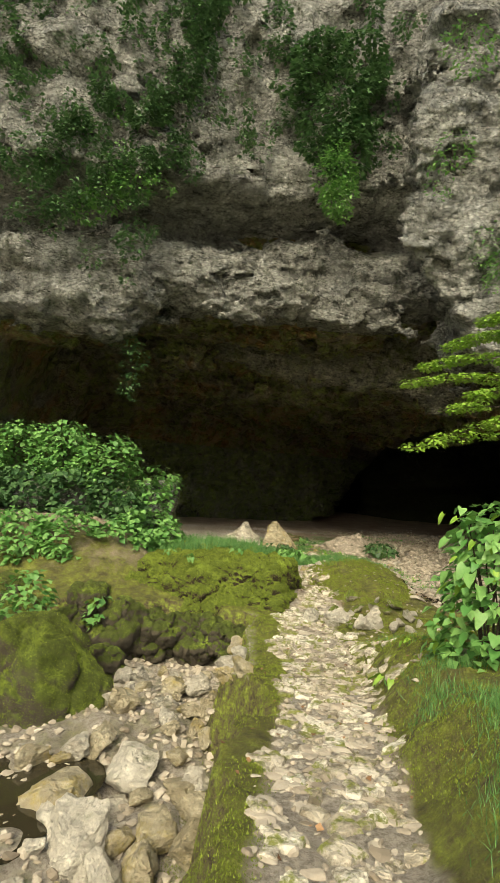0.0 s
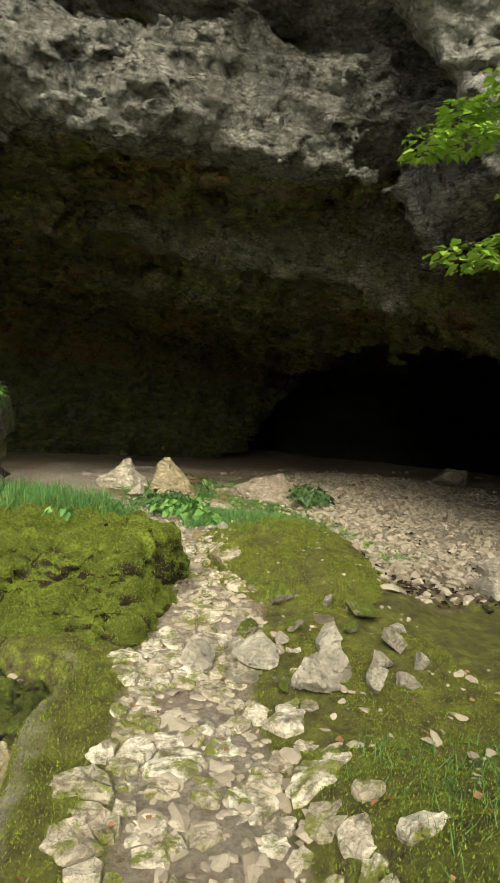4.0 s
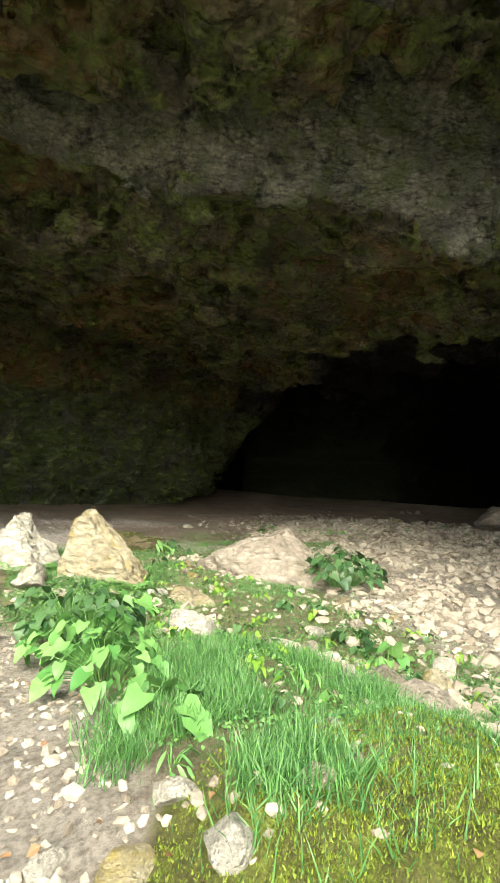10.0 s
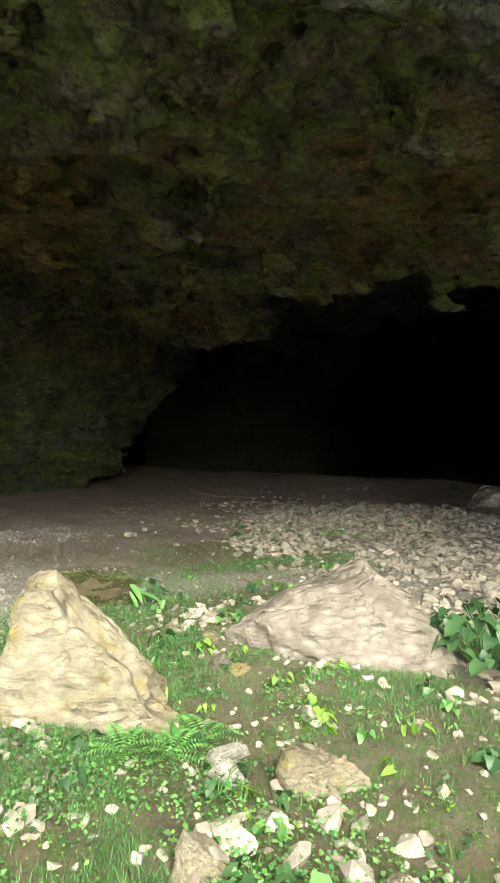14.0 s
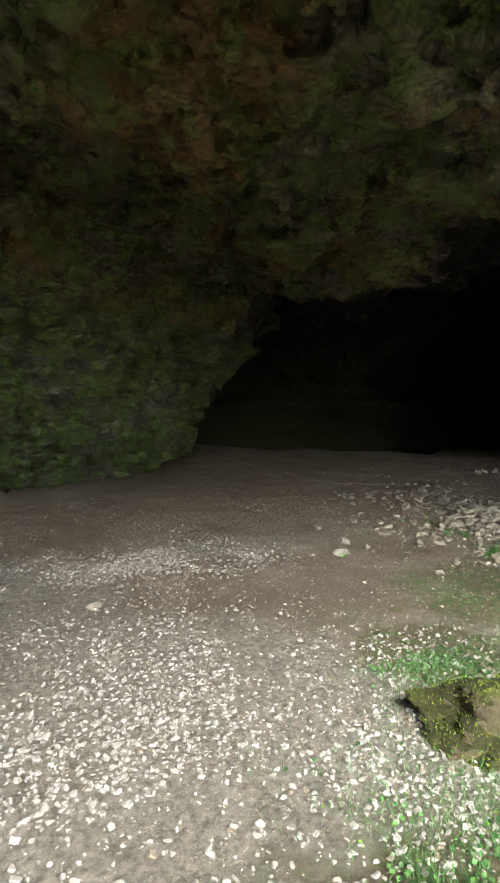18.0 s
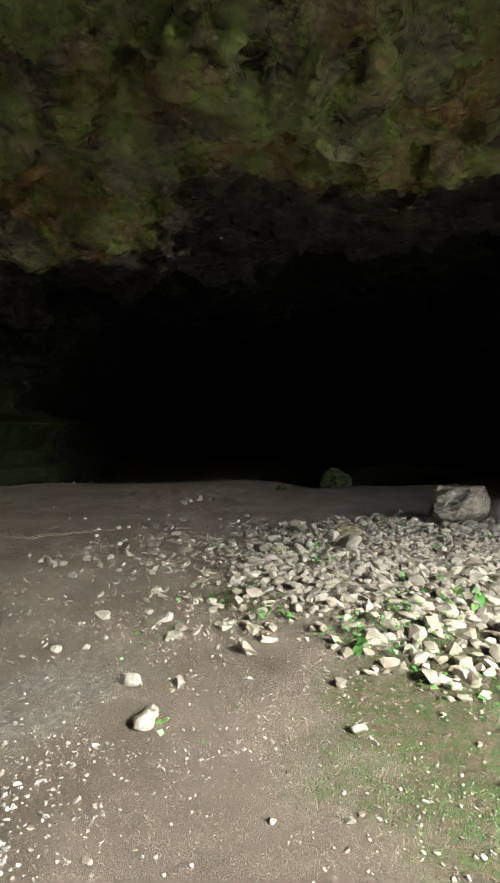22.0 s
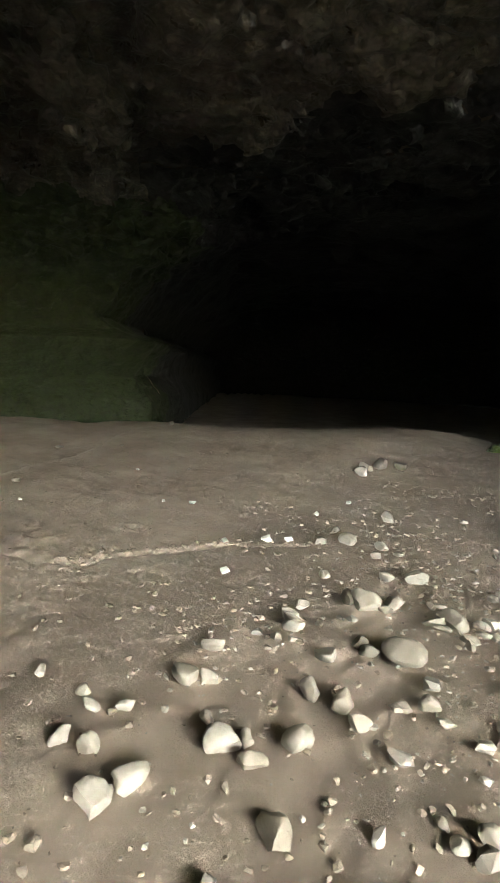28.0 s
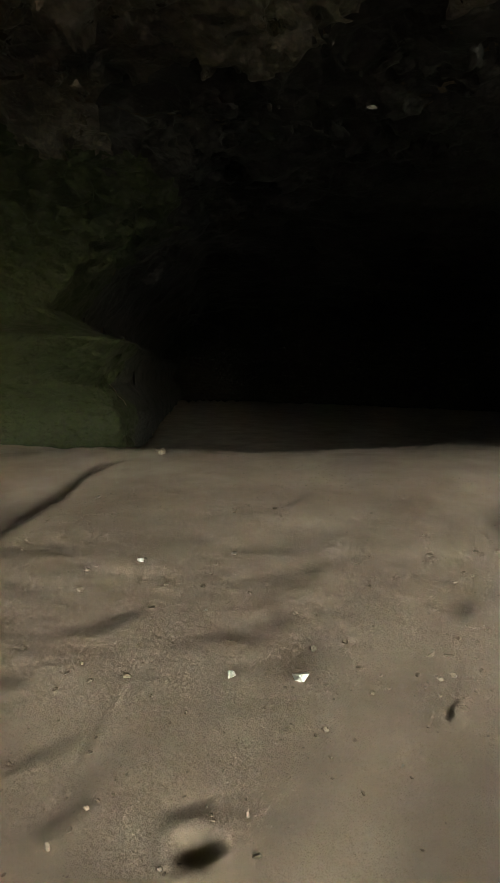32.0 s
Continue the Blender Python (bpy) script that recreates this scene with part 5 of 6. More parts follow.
# fallen leaves
LITTER = leaf_material("dry_leaf", (0.16, 0.075, 0.035), (0.38, 0.22, 0.11), 0.7, 0.1)
WET = leaf_material("wet_leaf", (0.02, 0.016, 0.012), (0.07, 0.05, 0.035), 0.25, 0.0)


def litter(name, label, x, y, size, material):
    n = len(x)
    s = size * RNG.uniform(0.5, 1.3, n)
    me = spread(name, SMALL_LEAF[0], SMALL_LEAF[1], np.stack([x, y, height(x, y) + 0.022], 1), turns_of(RNG.normal(0, 0.3, n), RNG.normal(0, 0.3, n), RNG.uniform(0, 6.28, n)), s, material)
    thing(name, label, "leaf litter", kind="stuff", me=me)


x, y = scatter(160, (0.9, 9.6), (3.4, 12.6), lambda x, y: 0.9 + 0 * x)
pebbles("moss_stones", "small pale stones lying in the moss", x, y, RNG.uniform(0.012, 0.035, len(x)), STONE, 0.33)
x, y = scatter(640, (-0.4, 2), (4, 14), lambda x, y: 0.7 + 0 * x)
litter("dry_leaves", "a few dry brown leaves on moss and path", x, y, 0.045, LITTER)
x, y = scatter(2600, (3.2, 9.5), (5.6, 15.5), lambda x, y: smooth(0.1, 0.5, vnoise(x * 1.1, y * 1.1, x * 0, 29)) * smooth(1.5, 0.5, np.abs(x - 4.2)))
litter("wet_leaves", "dark wet leaves matted in the gully", x, y, 0.08, WET)
# shallow pool left in the creek
pool_mat, pt, pb = nodes_of("still_water")
pb.inputs["Base Color"].default_value = (0.035, 0.03, 0.018, 1)
pb.inputs["Roughness"].default_value = 0.06
bumped(pt, pb, noise_tex(pt, 9, 3, 0.5), 0.1, 0.01)
ring = [(0.75 * math.cos(a) * (1 + 0.2 * math.sin(3 * a)), 1.1 * math.sin(a) * (1 + 0.15 * math.cos(2 * a)), 0) for a in [k * math.pi / 16 for k in range(32)]]
thing("pool", "shallow brown pool in the creek bed", "water", pose(-2.0, 5.3, -0.83), kind="structure", me=from_arrays("pool", ring, [list(range(32))], pool_mat))

# moss: short shoots over the cushions
SHOOT = ([(-0.24, 0, 0), (0.24, 0, 0), (0.05, 0.4, 1)], [[0, 1, 2]])
TIP = leaf_material("moss_shoot", (0.11, 0.145, 0.02), (0.40, 0.50, 0.075), 0.8, 0.4)


def shoots(name, label, places, normals, length, material=TIP):
    n = len(places)
    s = length * RNG.uniform(0.6, 1.4, n)
    up = normals + np.array([0, 0, 0.2]) + RNG.normal(0, 0.45, (n, 3))
    up /= np.linalg.norm(up, axis=1)[:, None]
    side = np.cross(up, RNG.normal(size=(n, 3)))
    side /= np.linalg.norm(side, axis=1)[:, None]
    turn = np.stack([side, np.cross(up, side), up], -1)
    me = spread(name, SHOOT[0], SHOOT[1], places, turn, s, material)
    return thing(name, label, "moss", kind="stuff", me=me)


def sample(ob, n, least_up=-0.2, sparse=0.0):
    """Random places and normals on a thing's upper side."""
    me = ob.data
    m = np.array(ob.matrix_basis)
    co = np.empty(len(me.vertices) * 3)
    me.vertices.foreach_get("co", co)
    co = co.reshape(-1, 3) @ m[:3, :3].T + m[:3, 3]
    me.calc_loop_triangles()
    tri = np.empty(len(me.loop_triangles) * 3, np.int32)
    me.loop_triangles.foreach_get("vertices", tri)
    a, b, c = [co[tri.reshape(-1, 3)[:, k]] for k in range(3)]
    nrm = np.cross(b - a, c - a)
    area = np.linalg.norm(nrm, axis=1) + 1e-12
    nrm = nrm / area[:, None]
    area = area * (nrm[:, 2] > least_up)
    k = RNG.choice(len(area), n, p=area / area.sum())
    u, v = RNG.uniform(size=(2, n))
    u, v = np.where(u + v > 1, 1 - u, u), np.where(u + v > 1, 1 - v, v)
    p = a[k] + u[:, None] * (b - a)[k] + v[:, None] * (c - a)[k]
    keep = fbm(p[:, 0] * 3, p[:, 1] * 3, p[:, 2] * 3, 2, 5) > sparse - 0.6
    return p[keep], nrm[k][keep]


for ob, n, ln in ((MOUND, 480000, 0.0115), (MOUND_CREEK, 40000, 0.013), (LOW_MOSSY, 5000, 0.014)):
    p, nn = sample(ob, n, -0.35, -0.6)
    shoots("moss_cover", "yellow-green moss cushions", p, nn, ln)
x, y = scatter(190000, (0.9, 9.3), (3.5, 12.8), lambda x, y: (bump(x, y, 2.35, 11.5, 1.05, 1.6) > 0.01) * smooth(-0.75, 0.2, vnoise(x * 2.5, y * 2.5, x * 0, 88)))
shoots("moss_cover", "yellow-green moss on the hump", np.stack([x, y, height(x, y)], 1), np.tile([0, 0, 1.0], (len(x), 1)), 0.0125)
x, y = scatter(260000, (-0.9, 2), (3.2, 9.6), lambda x, y: smooth(0.30, 0.55, np.abs(x - line_x(y))) * smooth(-1.35, -1.2, x - line_x(y)) * smooth(-0.6, 0.2, vnoise(x * 2.2, y * 2.2, x * 0, 89)))
shoots("moss_cover", "moss along the path", np.stack([x, y, height(x, y)], 1), np.tile([0, 0, 1.0], (len(x), 1)), 0.0125)

# grass
BLADE = ([(-0.035, 0, 0), (0.035, 0, 0), (-0.022, 0.12, 0.55), (0.022, 0.12, 0.55), (0, 0.42, 0.95)], [[0, 1, 3], [0, 3, 2], [2, 3, 4]])


def grass(name, label, x, y, length, z=None):
    n = len(x)
    s = length * RNG.uniform(0.5, 1.35, n)
    turn = turns_of(RNG.normal(0, 0.32, n), RNG.normal(0, 0.32, n), RNG.uniform(0, 6.28, n))
    me = spread(name, BLADE[0], BLADE[1], np.stack([x, y, height(x, y) if z is None else z], 1), turn, np.stack([np.full(n, 0.025 + 0.45 * length), s, s], 1), GRASS)
    return thing(name, label, "grass", kind="stuff", me=me)


def lush(x, y):
    return masks(x, y)[1] * (0.10 + 0.9 * smooth(-0.35, 0.35, vnoise(x * 1.2, y * 1.2, x * 0, 91) + 0.6 * vnoise(x * 3.7, y * 3.7, x * 0, 92)))


x, y = scatter(330000, (0.1, 11.6), (5.5, 21), lush)
grass("grass", "fresh green grass between the stones", x, y, 0.05)
x, y = scatter(42000, (1.0, 11.6), (3.2, 14.8), lambda x, y: smooth(0.0, 0.5, bump(x, y, 2.05, 13.1, 0.95, 1.5)) * smooth(-0.3, 0.4, vnoise(x * 3.2, y * 3.2, x * 0, 94)))
grass("grass", "long fresh grass on the hummock", x, y, 0.13)
x, y = scatter(150000, (0.9, 1.6), (3.4, 8), lambda x, y: smooth(0.5, 1.1, x - line_x(y)) * smooth(-0.5, 0.3, vnoise(x * 1.6, y * 1.6, x * 0, 93)) * (0.06 + smooth(5.2, 4.0, y)))
grass("grass", "grass on the slope beside the path", x, y, 0.09)
p, nn = sample(MOUND, 34000, 0.6)
k = (p[:, 1] > 10.9) & (p[:, 0] < 0.75)
grass("grass", "long grass on the mossy boulder", p[k, 0], p[k, 1], 0.17, p[k, 2])
x, y = scatter(40000, (0.5, 20.4), (6.8, 24.2), lambda x, y: smooth(1.2, 0.2, np.hypot((x - 3.7) / 2.6, (y - 21.5) / 1.8)) * smooth(0.0, 0.4, vnoise(x * 1.7, y * 1.7, x * 0, 97)))
grass("grass", "sparse low green growth on the cave floor", x, y, 0.03)
x, y = scatter(16000, (0.9, 20.0), (6.4, 24.7), lambda x, y: smooth(1.2, 0.2, np.minimum(np.hypot((x - 1.9) / 0.9, (y - 21.0) / 0.8), np.hypot((x - 5.4) / 0.8, (y - 24.0) / 0.5))) * smooth(-0.1, 0.4, vnoise(x * 2.2, y * 2.2, x * 0, 98)))
grass("grass", "bright low plants on the mud at the mouth", x, y, 0.03)



def carpet(name, label, x, y, size, material):
    """Small round leaves close to the ground."""
    n = len(x)
    z = height(x, y) + RNG.uniform(0.005, 0.05, n)
    me = spread(name, SMALL_LEAF[0], SMALL_LEAF[1], np.stack([x, y, z], 1), turns_of(RNG.normal(0.1, 0.4, n), RNG.normal(0, 0.35, n), RNG.uniform(0, 6.28, n)), size * RNG.uniform(0.5, 1.4, n), material, True)
    thing(name, label, "ground cover", kind="stuff", me=me)


for seed, size, count, mat, label in ((101, 0.021, 52000, LEAF, "low green herbs covering the ground"), (102, 0.028, 26000, LEAF_DARK, "low dark green herbs covering the ground"), (103, 0.017, 9000, LEAF_YOUNG, "tiny yellow-green leaves between the stones")):
    x, y = scatter(count, (0.3, 12.6), (5.4, 21), lambda x, y: masks(x, y)[1] * smooth(0.1, 0.5, vnoise(x * 1.5, y * 1.5, x * 0, seed) + 0.8 * vnoise(x * 5.5, y * 5.5, x * 0, seed + 9)))
    carpet("low_herbs", label, x, y, size, mat)
x, y = scatter(9000, (2.6, 20.6), (8.8, 24.8), lambda x, y: smooth(1.2, 0.3, np.hypot((x - 5.6) / 2.7, (y - 22.9) / 1.7)) * smooth(0.1, 0.45, vnoise(x * 1.9, y * 1.9, x * 0, 111)))
carpet("low_herbs", "low green herbs among the cave stones", x, y, 0.04, LEAF)

# ---- plants ----
LEAF_MESHES = [from_arrays("leaf", *leaf_shape(1, 1.0, 0.25, 0.2), LEAF), from_arrays("leaf", *leaf_shape(1, 0.85, 0.2, 0.3), LEAF), from_arrays("leaf", *leaf_shape(1, 1.05, 0.3, 0.15), LEAF)]
LEAF_DARKS = [from_arrays("leaf", *leaf_shape(1, 1.05, 0.2, 0.2), LEAF_DARK), from_arrays("leaf", *leaf_shape(1, 0.9, 0.2, 0.3), LEAF_DARK)]
LEAF_YOUNGS = [from_arrays("leaf", *leaf_shape(1, 0.8, 0.3, 0.3), LEAF_YOUNG), from_arrays("leaf", *leaf_shape(1, 0.62, 0.2, 0.5), LEAF_YOUNG)]
BLADES = [from_arrays("leaf", *leaf_shape(1, 0.26, 0.3, 0.45, False), LEAF), from_arrays("leaf", *leaf_shape(1, 0.2, 0.3, 0.3, False), LEAF)]


def plant(label, x, y, spread_r, tall, leaves, size, meshes, r, z=None, group="", name="broadleaf_plant", category="plant"):
    """A clump of stalked leaves, each leaf a part of its own."""
    z = hz(x, y) if z is None else z
    tips, runs = [], []
    for k in range(leaves):
        a, d = r.uniform(0, 6.283), spread_r * math.sqrt(r.random())
        tip = Vector((d * math.cos(a), d * math.sin(a), tall * (1.05 - 0.6 * (d / spread_r) ** 2) * r.uniform(0.7, 1.1)))
        runs.append(([(tip.x * 0.25, tip.y * 0.25, -0.02), (tip.x * 0.6, tip.y * 0.6, tip.z * 0.7), tuple(tip)], [0.004, 0.003, 0.002]))
        tips.append((tip, a))
    ob = thing(name, label, category, pose(x, y, z), group, me=joined_tubes(name, runs, LEAF))
    for tip, a in tips:
        s = size * r.uniform(0.65, 1.2)
        part("leaf", r.choice(meshes), ob, pose(tip.x, tip.y, tip.z, r.gauss(-32, 16), r.gauss(0, 14), math.degrees(a) - 90 + r.gauss(0, 35)) @ Matrix.Scale(s, 4))
    return ob


r = random.Random(4)
plant("dense clump of dark green heart-shaped leaves beside the path", 0.95, 15.2, 0.55, 0.34, 120, 0.115, LEAF_DARKS, r)
plant("dense clump of green heart-shaped leaves beside the path", 1.15, 14.5, 0.46, 0.28, 90, 0.11, LEAF_MESHES, r)
plant("clump of green heart-shaped leaves in the grass", 1.25, 13.8, 0.38, 0.24, 60, 0.115, LEAF_MESHES, r)
plant("clump of green heart-shaped leaves in the grass", 1.5, 13.15, 0.24, 0.18, 16, 0.16, LEAF_MESHES, r)
plant("dark leafy clump behind the brown boulder", 4.15, 17.35, 0.52, 0.45, 120, 0.125, LEAF_DARKS, r)
plant("large fresh toothed leaves in the grass", 1.32, 15.72, 0.22, 0.18, 14, 0.18, LEAF_MESHES, r)
plant("small rosette of pale leaves in the grass", 1.74, 15.35, 0.09, 0.08, 6, 0.10, LEAF_YOUNGS, r)
plant("green rosette with long leaves in the grass", 2.0, 15.25, 0.08, 0.08, 7, 0.12, BLADES, r)
plant("leafy plant among the stones", 3.38, 15.2, 0.16, 0.16, 12, 0.14, LEAF_DARKS, r)
plant("leafy plant among the stones", 3.5, 14.75, 0.15, 0.18, 10, 0.14, LEAF_MESHES, r)
plant("dark leafy plant by the mossy rock", 2.1, 19.9, 0.2, 0.25, 16, 0.12, LEAF_DARKS, r)
plant("long strap leaves by the mossy rock", 1.95, 19.8, 0.12, 0.2, 8, 0.24, BLADES, r)
plant("rosette of strap leaves in the grass", 2.75, 18.4, 0.08, 0.12, 8, 0.2, BLADES, r)
plant("bright young leaves on the mossy slope", 1.51, 5.6, 0.10, 0.09, 6, 0.13, LEAF_YOUNGS, r)
plant("bright young leaves on the mossy slope", 1.88, 6.17, 0.10, 0.10, 9, 0.08, LEAF_YOUNGS, r)
plant("pale plant on the cave floor", 4.4, 22.55, 0.08, 0.09, 5, 0.12, LEAF_MESHES, r)
plant("pale plant on the cave floor", 4.85, 23.55, 0.2, 0.06, 12, 0.07, LEAF_MESHES, r)
plant("pale plant on the cave floor", 5.05, 24.3, 0.15, 0.06, 8, 0.06, LEAF_MESHES, r)
plant("pale plant on the cave floor", 5.9, 22.05, 0.3, 0.1, 14, 0.09, LEAF_MESHES, r)
for k in range(210):
    x, y = r.uniform(0.9, 5.2), r.uniform(12.6, 20.6)
    if masks(np.array([x]), np.array([y]))[1][0] < 0.3:
        continue
    plant("small green herb in the grass", x, y, r.uniform(0.05, 0.12), r.uniform(0.05, 0.12), r.randint(5, 9), r.uniform(0.05, 0.09), r.choice((LEAF_MESHES, LEAF_DARKS, BLADES, LEAF_YOUNGS)), r, group="herbs in the grass")
for k in range(16):
    x, y = r.uniform(5.5, 9.8), r.uniform(21.8, 24.6)
    plant("small green herb among the cave rubble", x, y, 0.08, r.uniform(0.04, 0.1), r.randint(3, 6), r.uniform(0.05, 0.09), LEAF_MESHES, r, group="herbs in the rubble")
for gx_, gy_, dz in ((-0.9, 9.9, 0.75), (-1.3, 10.3, 0.8), (-0.1, 10.4, 0.87), (0.3, 11.2, 0.85), (-0.6, 11.6, 0.9)):
    plant("small green herb on the moss", gx_, gy_, 0.12, 0.1, 8, 0.09, LEAF_MESHES, r, z=dz - 0.05, group="herbs on the moss")


def fern(x, y, fronds, length, r, z=None):
    z = hz(x, y) if z is None else z
    ob = thing("fern", "small green fern beside the boulder", "fern", pose(x, y, z), "ferns", me=joined_tubes("fern", [([(0, 0, -0.02), (0, 0, 0.03)], [0.008, 0.006])], LEAF))
    for k in range(fronds):
        v, f = [], []
        a = 6.283 * k / fronds + r.gauss(0, 0.3)
        for i in range(12):
            s = (i + 1) / 13
            w = length * 0.24 * math.sin(math.pi * (0.12 + 0.88 * s)) ** 0.8
            c = Vector((0, length * s, length * (0.75 * s - 0.75 * s * s) + 0.02))
            for side in (-1, 1):
                b = len(v)
                v += [tuple(c), tuple(c + Vector((side * w * 0.5, length * 0.035, 0.004))), tuple(c + Vector((side * w, length * 0.03, -0.006))), tuple(c + Vector((side * w * 0.5, -length * 0.02, 0)))]
                f.append([b, b + 1, b + 2, b + 3])
        part("frond", from_arrays("frond", v, f, LEAF), ob, pose(0, 0, 0, r.gauss(0, 10), 0, math.degrees(a)))
    return ob


for fx, fy in ((0.3, 18.0), (0.48, 17.95), (1.25, 17.2), (1.5, 17.1), (1.72, 17.2), (0.05, 17.75)):
    fern(fx, fy, 7, r.uniform(0.22, 0.32), r)

# leafy shrub at the edge of the path
shrub = thing("shrub", "tall leafy shrub with broad bright green leaves", "shrub", pose(2.27, 5.0, hz(2.27, 5.0)))
runs = []
for k in range(16):
    a = r.uniform(0, 6.283)
    tip = Vector((0.55 * math.cos(a) * r.random(), 0.8 * math.sin(a) * r.random(), r.uniform(0.7, 1.3)))
    runs.append(([(0.1 * math.cos(a), 0.1 * math.sin(a), -0.1), tuple(tip * 0.6), tuple(tip)], [0.012, 0.008, 0.004]))
for run in runs:
    part("stem", joined_tubes("stem", [run], BARK), shrub)
for k in range(300):
    a, h = r.uniform(0, 6.283), r.uniform(-0.45, 1.36)
    d = (0.56 - 0.14 * h / 1.4 + 0.06 * math.sin(3 * a + 4 * h)) * (0.65 + 0.38 * r.random())
    x, y = d * math.cos(a), d * math.sin(a)
    part("leaf", r.choice(LEAF_MESHES + LEAF_MESHES + LEAF_YOUNGS), shrub, pose(x, y, h, -38 + r.gauss(0, 18), r.gauss(0, 18), math.degrees(a) - 90 + r.gauss(0, 40)) @ Matrix.Scale(r.uniform(0.07, 0.145), 4))
part("foliage", leaf_cloud("foliage", np.random.default_rng(6), [(0, 0, h) for h in (-0.35, 0.0, 0.35, 0.7, 1.0, 1.2)], [(0.6, 0.6, 0.3), (0.58, 0.58, 0.3), (0.55, 0.55, 0.3), (0.5, 0.5, 0.3), (0.42, 0.42, 0.25), (0.3, 0.3, 0.2)], 1500, 0.11, LEAF, 0.4, -0.3), shrub)

# bushes on the spur and along the bank
rng = np.random.default_rng(11)


def bush(label, centres, radii, count, size, material, name="bush", narrow=1.0, gap=0.1):
    c = np.mean(centres, 0)
    foot = Vector((c[0], c[1], min(p[2] for p in centres) - 0.4))
    ob = thing(name, label, "bush", pose(*foot))
    runs = [([(0, 0, -0.2), tuple((Vector(p) - foot) * 0.5), tuple(Vector(p) - foot)], [0.02, 0.012, 0.005]) for p in centres]
    if name != "bush":
        runs = [([tuple(Vector(p) - foot + Vector((0.1, 0.5, 0.25))), tuple(Vector(p) - foot + Vector((0.0, 0.1, 0.12))), tuple(Vector(p) - foot - Vector((0.05, 0, 0.2)))], [0.012, 0.008, 0.003]) for p in centres]
    for run in runs:
        part("stem", joined_tubes("stem", [run], BARK), ob)
    me = leaf_cloud("foliage", rng, np.asarray(centres) - np.array(foot), radii, count, size, material, 0.5, gap, narrow)
    part("foliage", me, ob)
    return ob


bush("dense green bush on the rock beside the mouth", [(-3.2, 13.0, 2.25), (-4.2, 13.1, 2.45), (-5.3, 13.2, 2.4), (-6.5, 13.3, 2.3), (-2.65, 12.9, 1.9), (-2.2, 13.4, 1.95), (-2.1, 13.0, 1.45), (-2.0, 14.2, 1.9), (-2.15, 12.9, 0.95)], [0.75, 0.8, 0.8, 0.8, 0.5, 0.42, 0.4, 0.35, 0.35], 7000, 0.13, LEAF)
bush("broad-leaved bush hanging down the bank", [(-2.9, 12.6, 1.5), (-3.8, 12.5, 1.5), (-4.8, 12.4, 1.5), (-2.5, 12.2, 1.05), (-5.8, 12.3, 1.4)], [0.6, 0.7, 0.7, 0.5, 0.7], 4200, 0.15, LEAF_DARK)
bush("leafy plants on the bank above the creek", [(-2.5, 10.9, 0.75), (-3.3, 10.8, 0.8), (-1.7, 11.6, 0.9), (-2.1, 11.4, 0.95), (-4.2, 10.7, 0.7)], [0.45, 0.6, 0.45, 0.5, 0.65], 4600, 0.13, LEAF)
bush("leafy plants at the creek", [(-3.2, 8.6, 0.2), (-2.2, 9.2, -0.1), (-1.9, 9.3, -0.2)], [0.4, 0.25, 0.2], 420, 0.12, LEAF)
# growth on the cliff
bush("ivy hanging over the cliff", [(1.3, 13.4, 12.6), (1.6, 13.3, 11.4), (1.2, 13.3, 10.6), (1.9, 13.2, 10.2), (0.6, 13.4, 12.2), (2.2, 13.2, 12.6), (2.4, 13.3, 11.5)], [(0.9, 0.35, 0.9), (0.8, 0.35, 0.8), (0.6, 0.3, 0.6), (0.55, 0.3, 0.8), (0.7, 0.3, 0.7), (0.6, 0.3, 0.8), (0.4, 0.3, 0.7)], 6500, 0.13, LEAF_DARK, "ivy", 1.0, 0.2)
bush("bright green growth hanging from the ledge", [(1.6, 13.1, 9.6), (1.75, 13.05, 9.0), (1.5, 13.1, 10.3), (1.9, 13.1, 8.7)], [(0.55, 0.3, 0.6), (0.45, 0.25, 0.5), (0.4, 0.25, 0.5), (0.3, 0.2, 0.3)], 2600, 0.11, LEAF, "ivy", 0.6)
bush("green shrub growing out of the cliff", [(-3.8, 13.2, 8.7), (-3.2, 13.1, 9.0), (-4.3, 13.2, 8.4), (-2.6, 13.2, 9.1), (-3.6, 13.2, 9.7), (-4.0, 13.2, 10.6)], [(0.6, 0.35, 0.35), (0.6, 0.35, 0.35), (0.5, 0.3, 0.4), (0.4, 0.3, 0.25), (0.35, 0.3, 0.6), (0.5, 0.3, 0.5)], 1900, 0.12, LEAF, "shrub", 0.8, 0.3)
# cliff growth, thickened and darkened to stand in for shade on the rock
for label, x0, x1, z0, z1, lobes, count, mat in (
        ("dark trailing plants high on the cliff", -8.8, -1.6, 9.0, 14.6, 110, 30000, LEAF_DARK),
        ("dark ivy under the cliff's upper edge", -2.8, 3.4, 10.6, 14.5, 60, 14000, LEAF_DARK),
        ("sparse green creepers on the cliff", -7.5, -2.4, 6.8, 10.6, 44, 6500, LEAF_DARK)):
    spots = [(rng.uniform(x0, x1), 0.0, rng.uniform(z0, z1)) for _ in range(lobes)]
    spots = [(a, 13.35 - 0.05 * max(0, c - 9.6) + 0.5 * math.sin(0.55 * a + 1.0) - 0.1 * max(0, -a - 4), c) for a, b, c in spots]
    bush(label, spots, [(rng.uniform(0.15, 0.5), 0.24, rng.uniform(0.25, 0.8)) for _ in range(lobes)], count, 0.11, mat, "ivy", 0.8, 0.3)
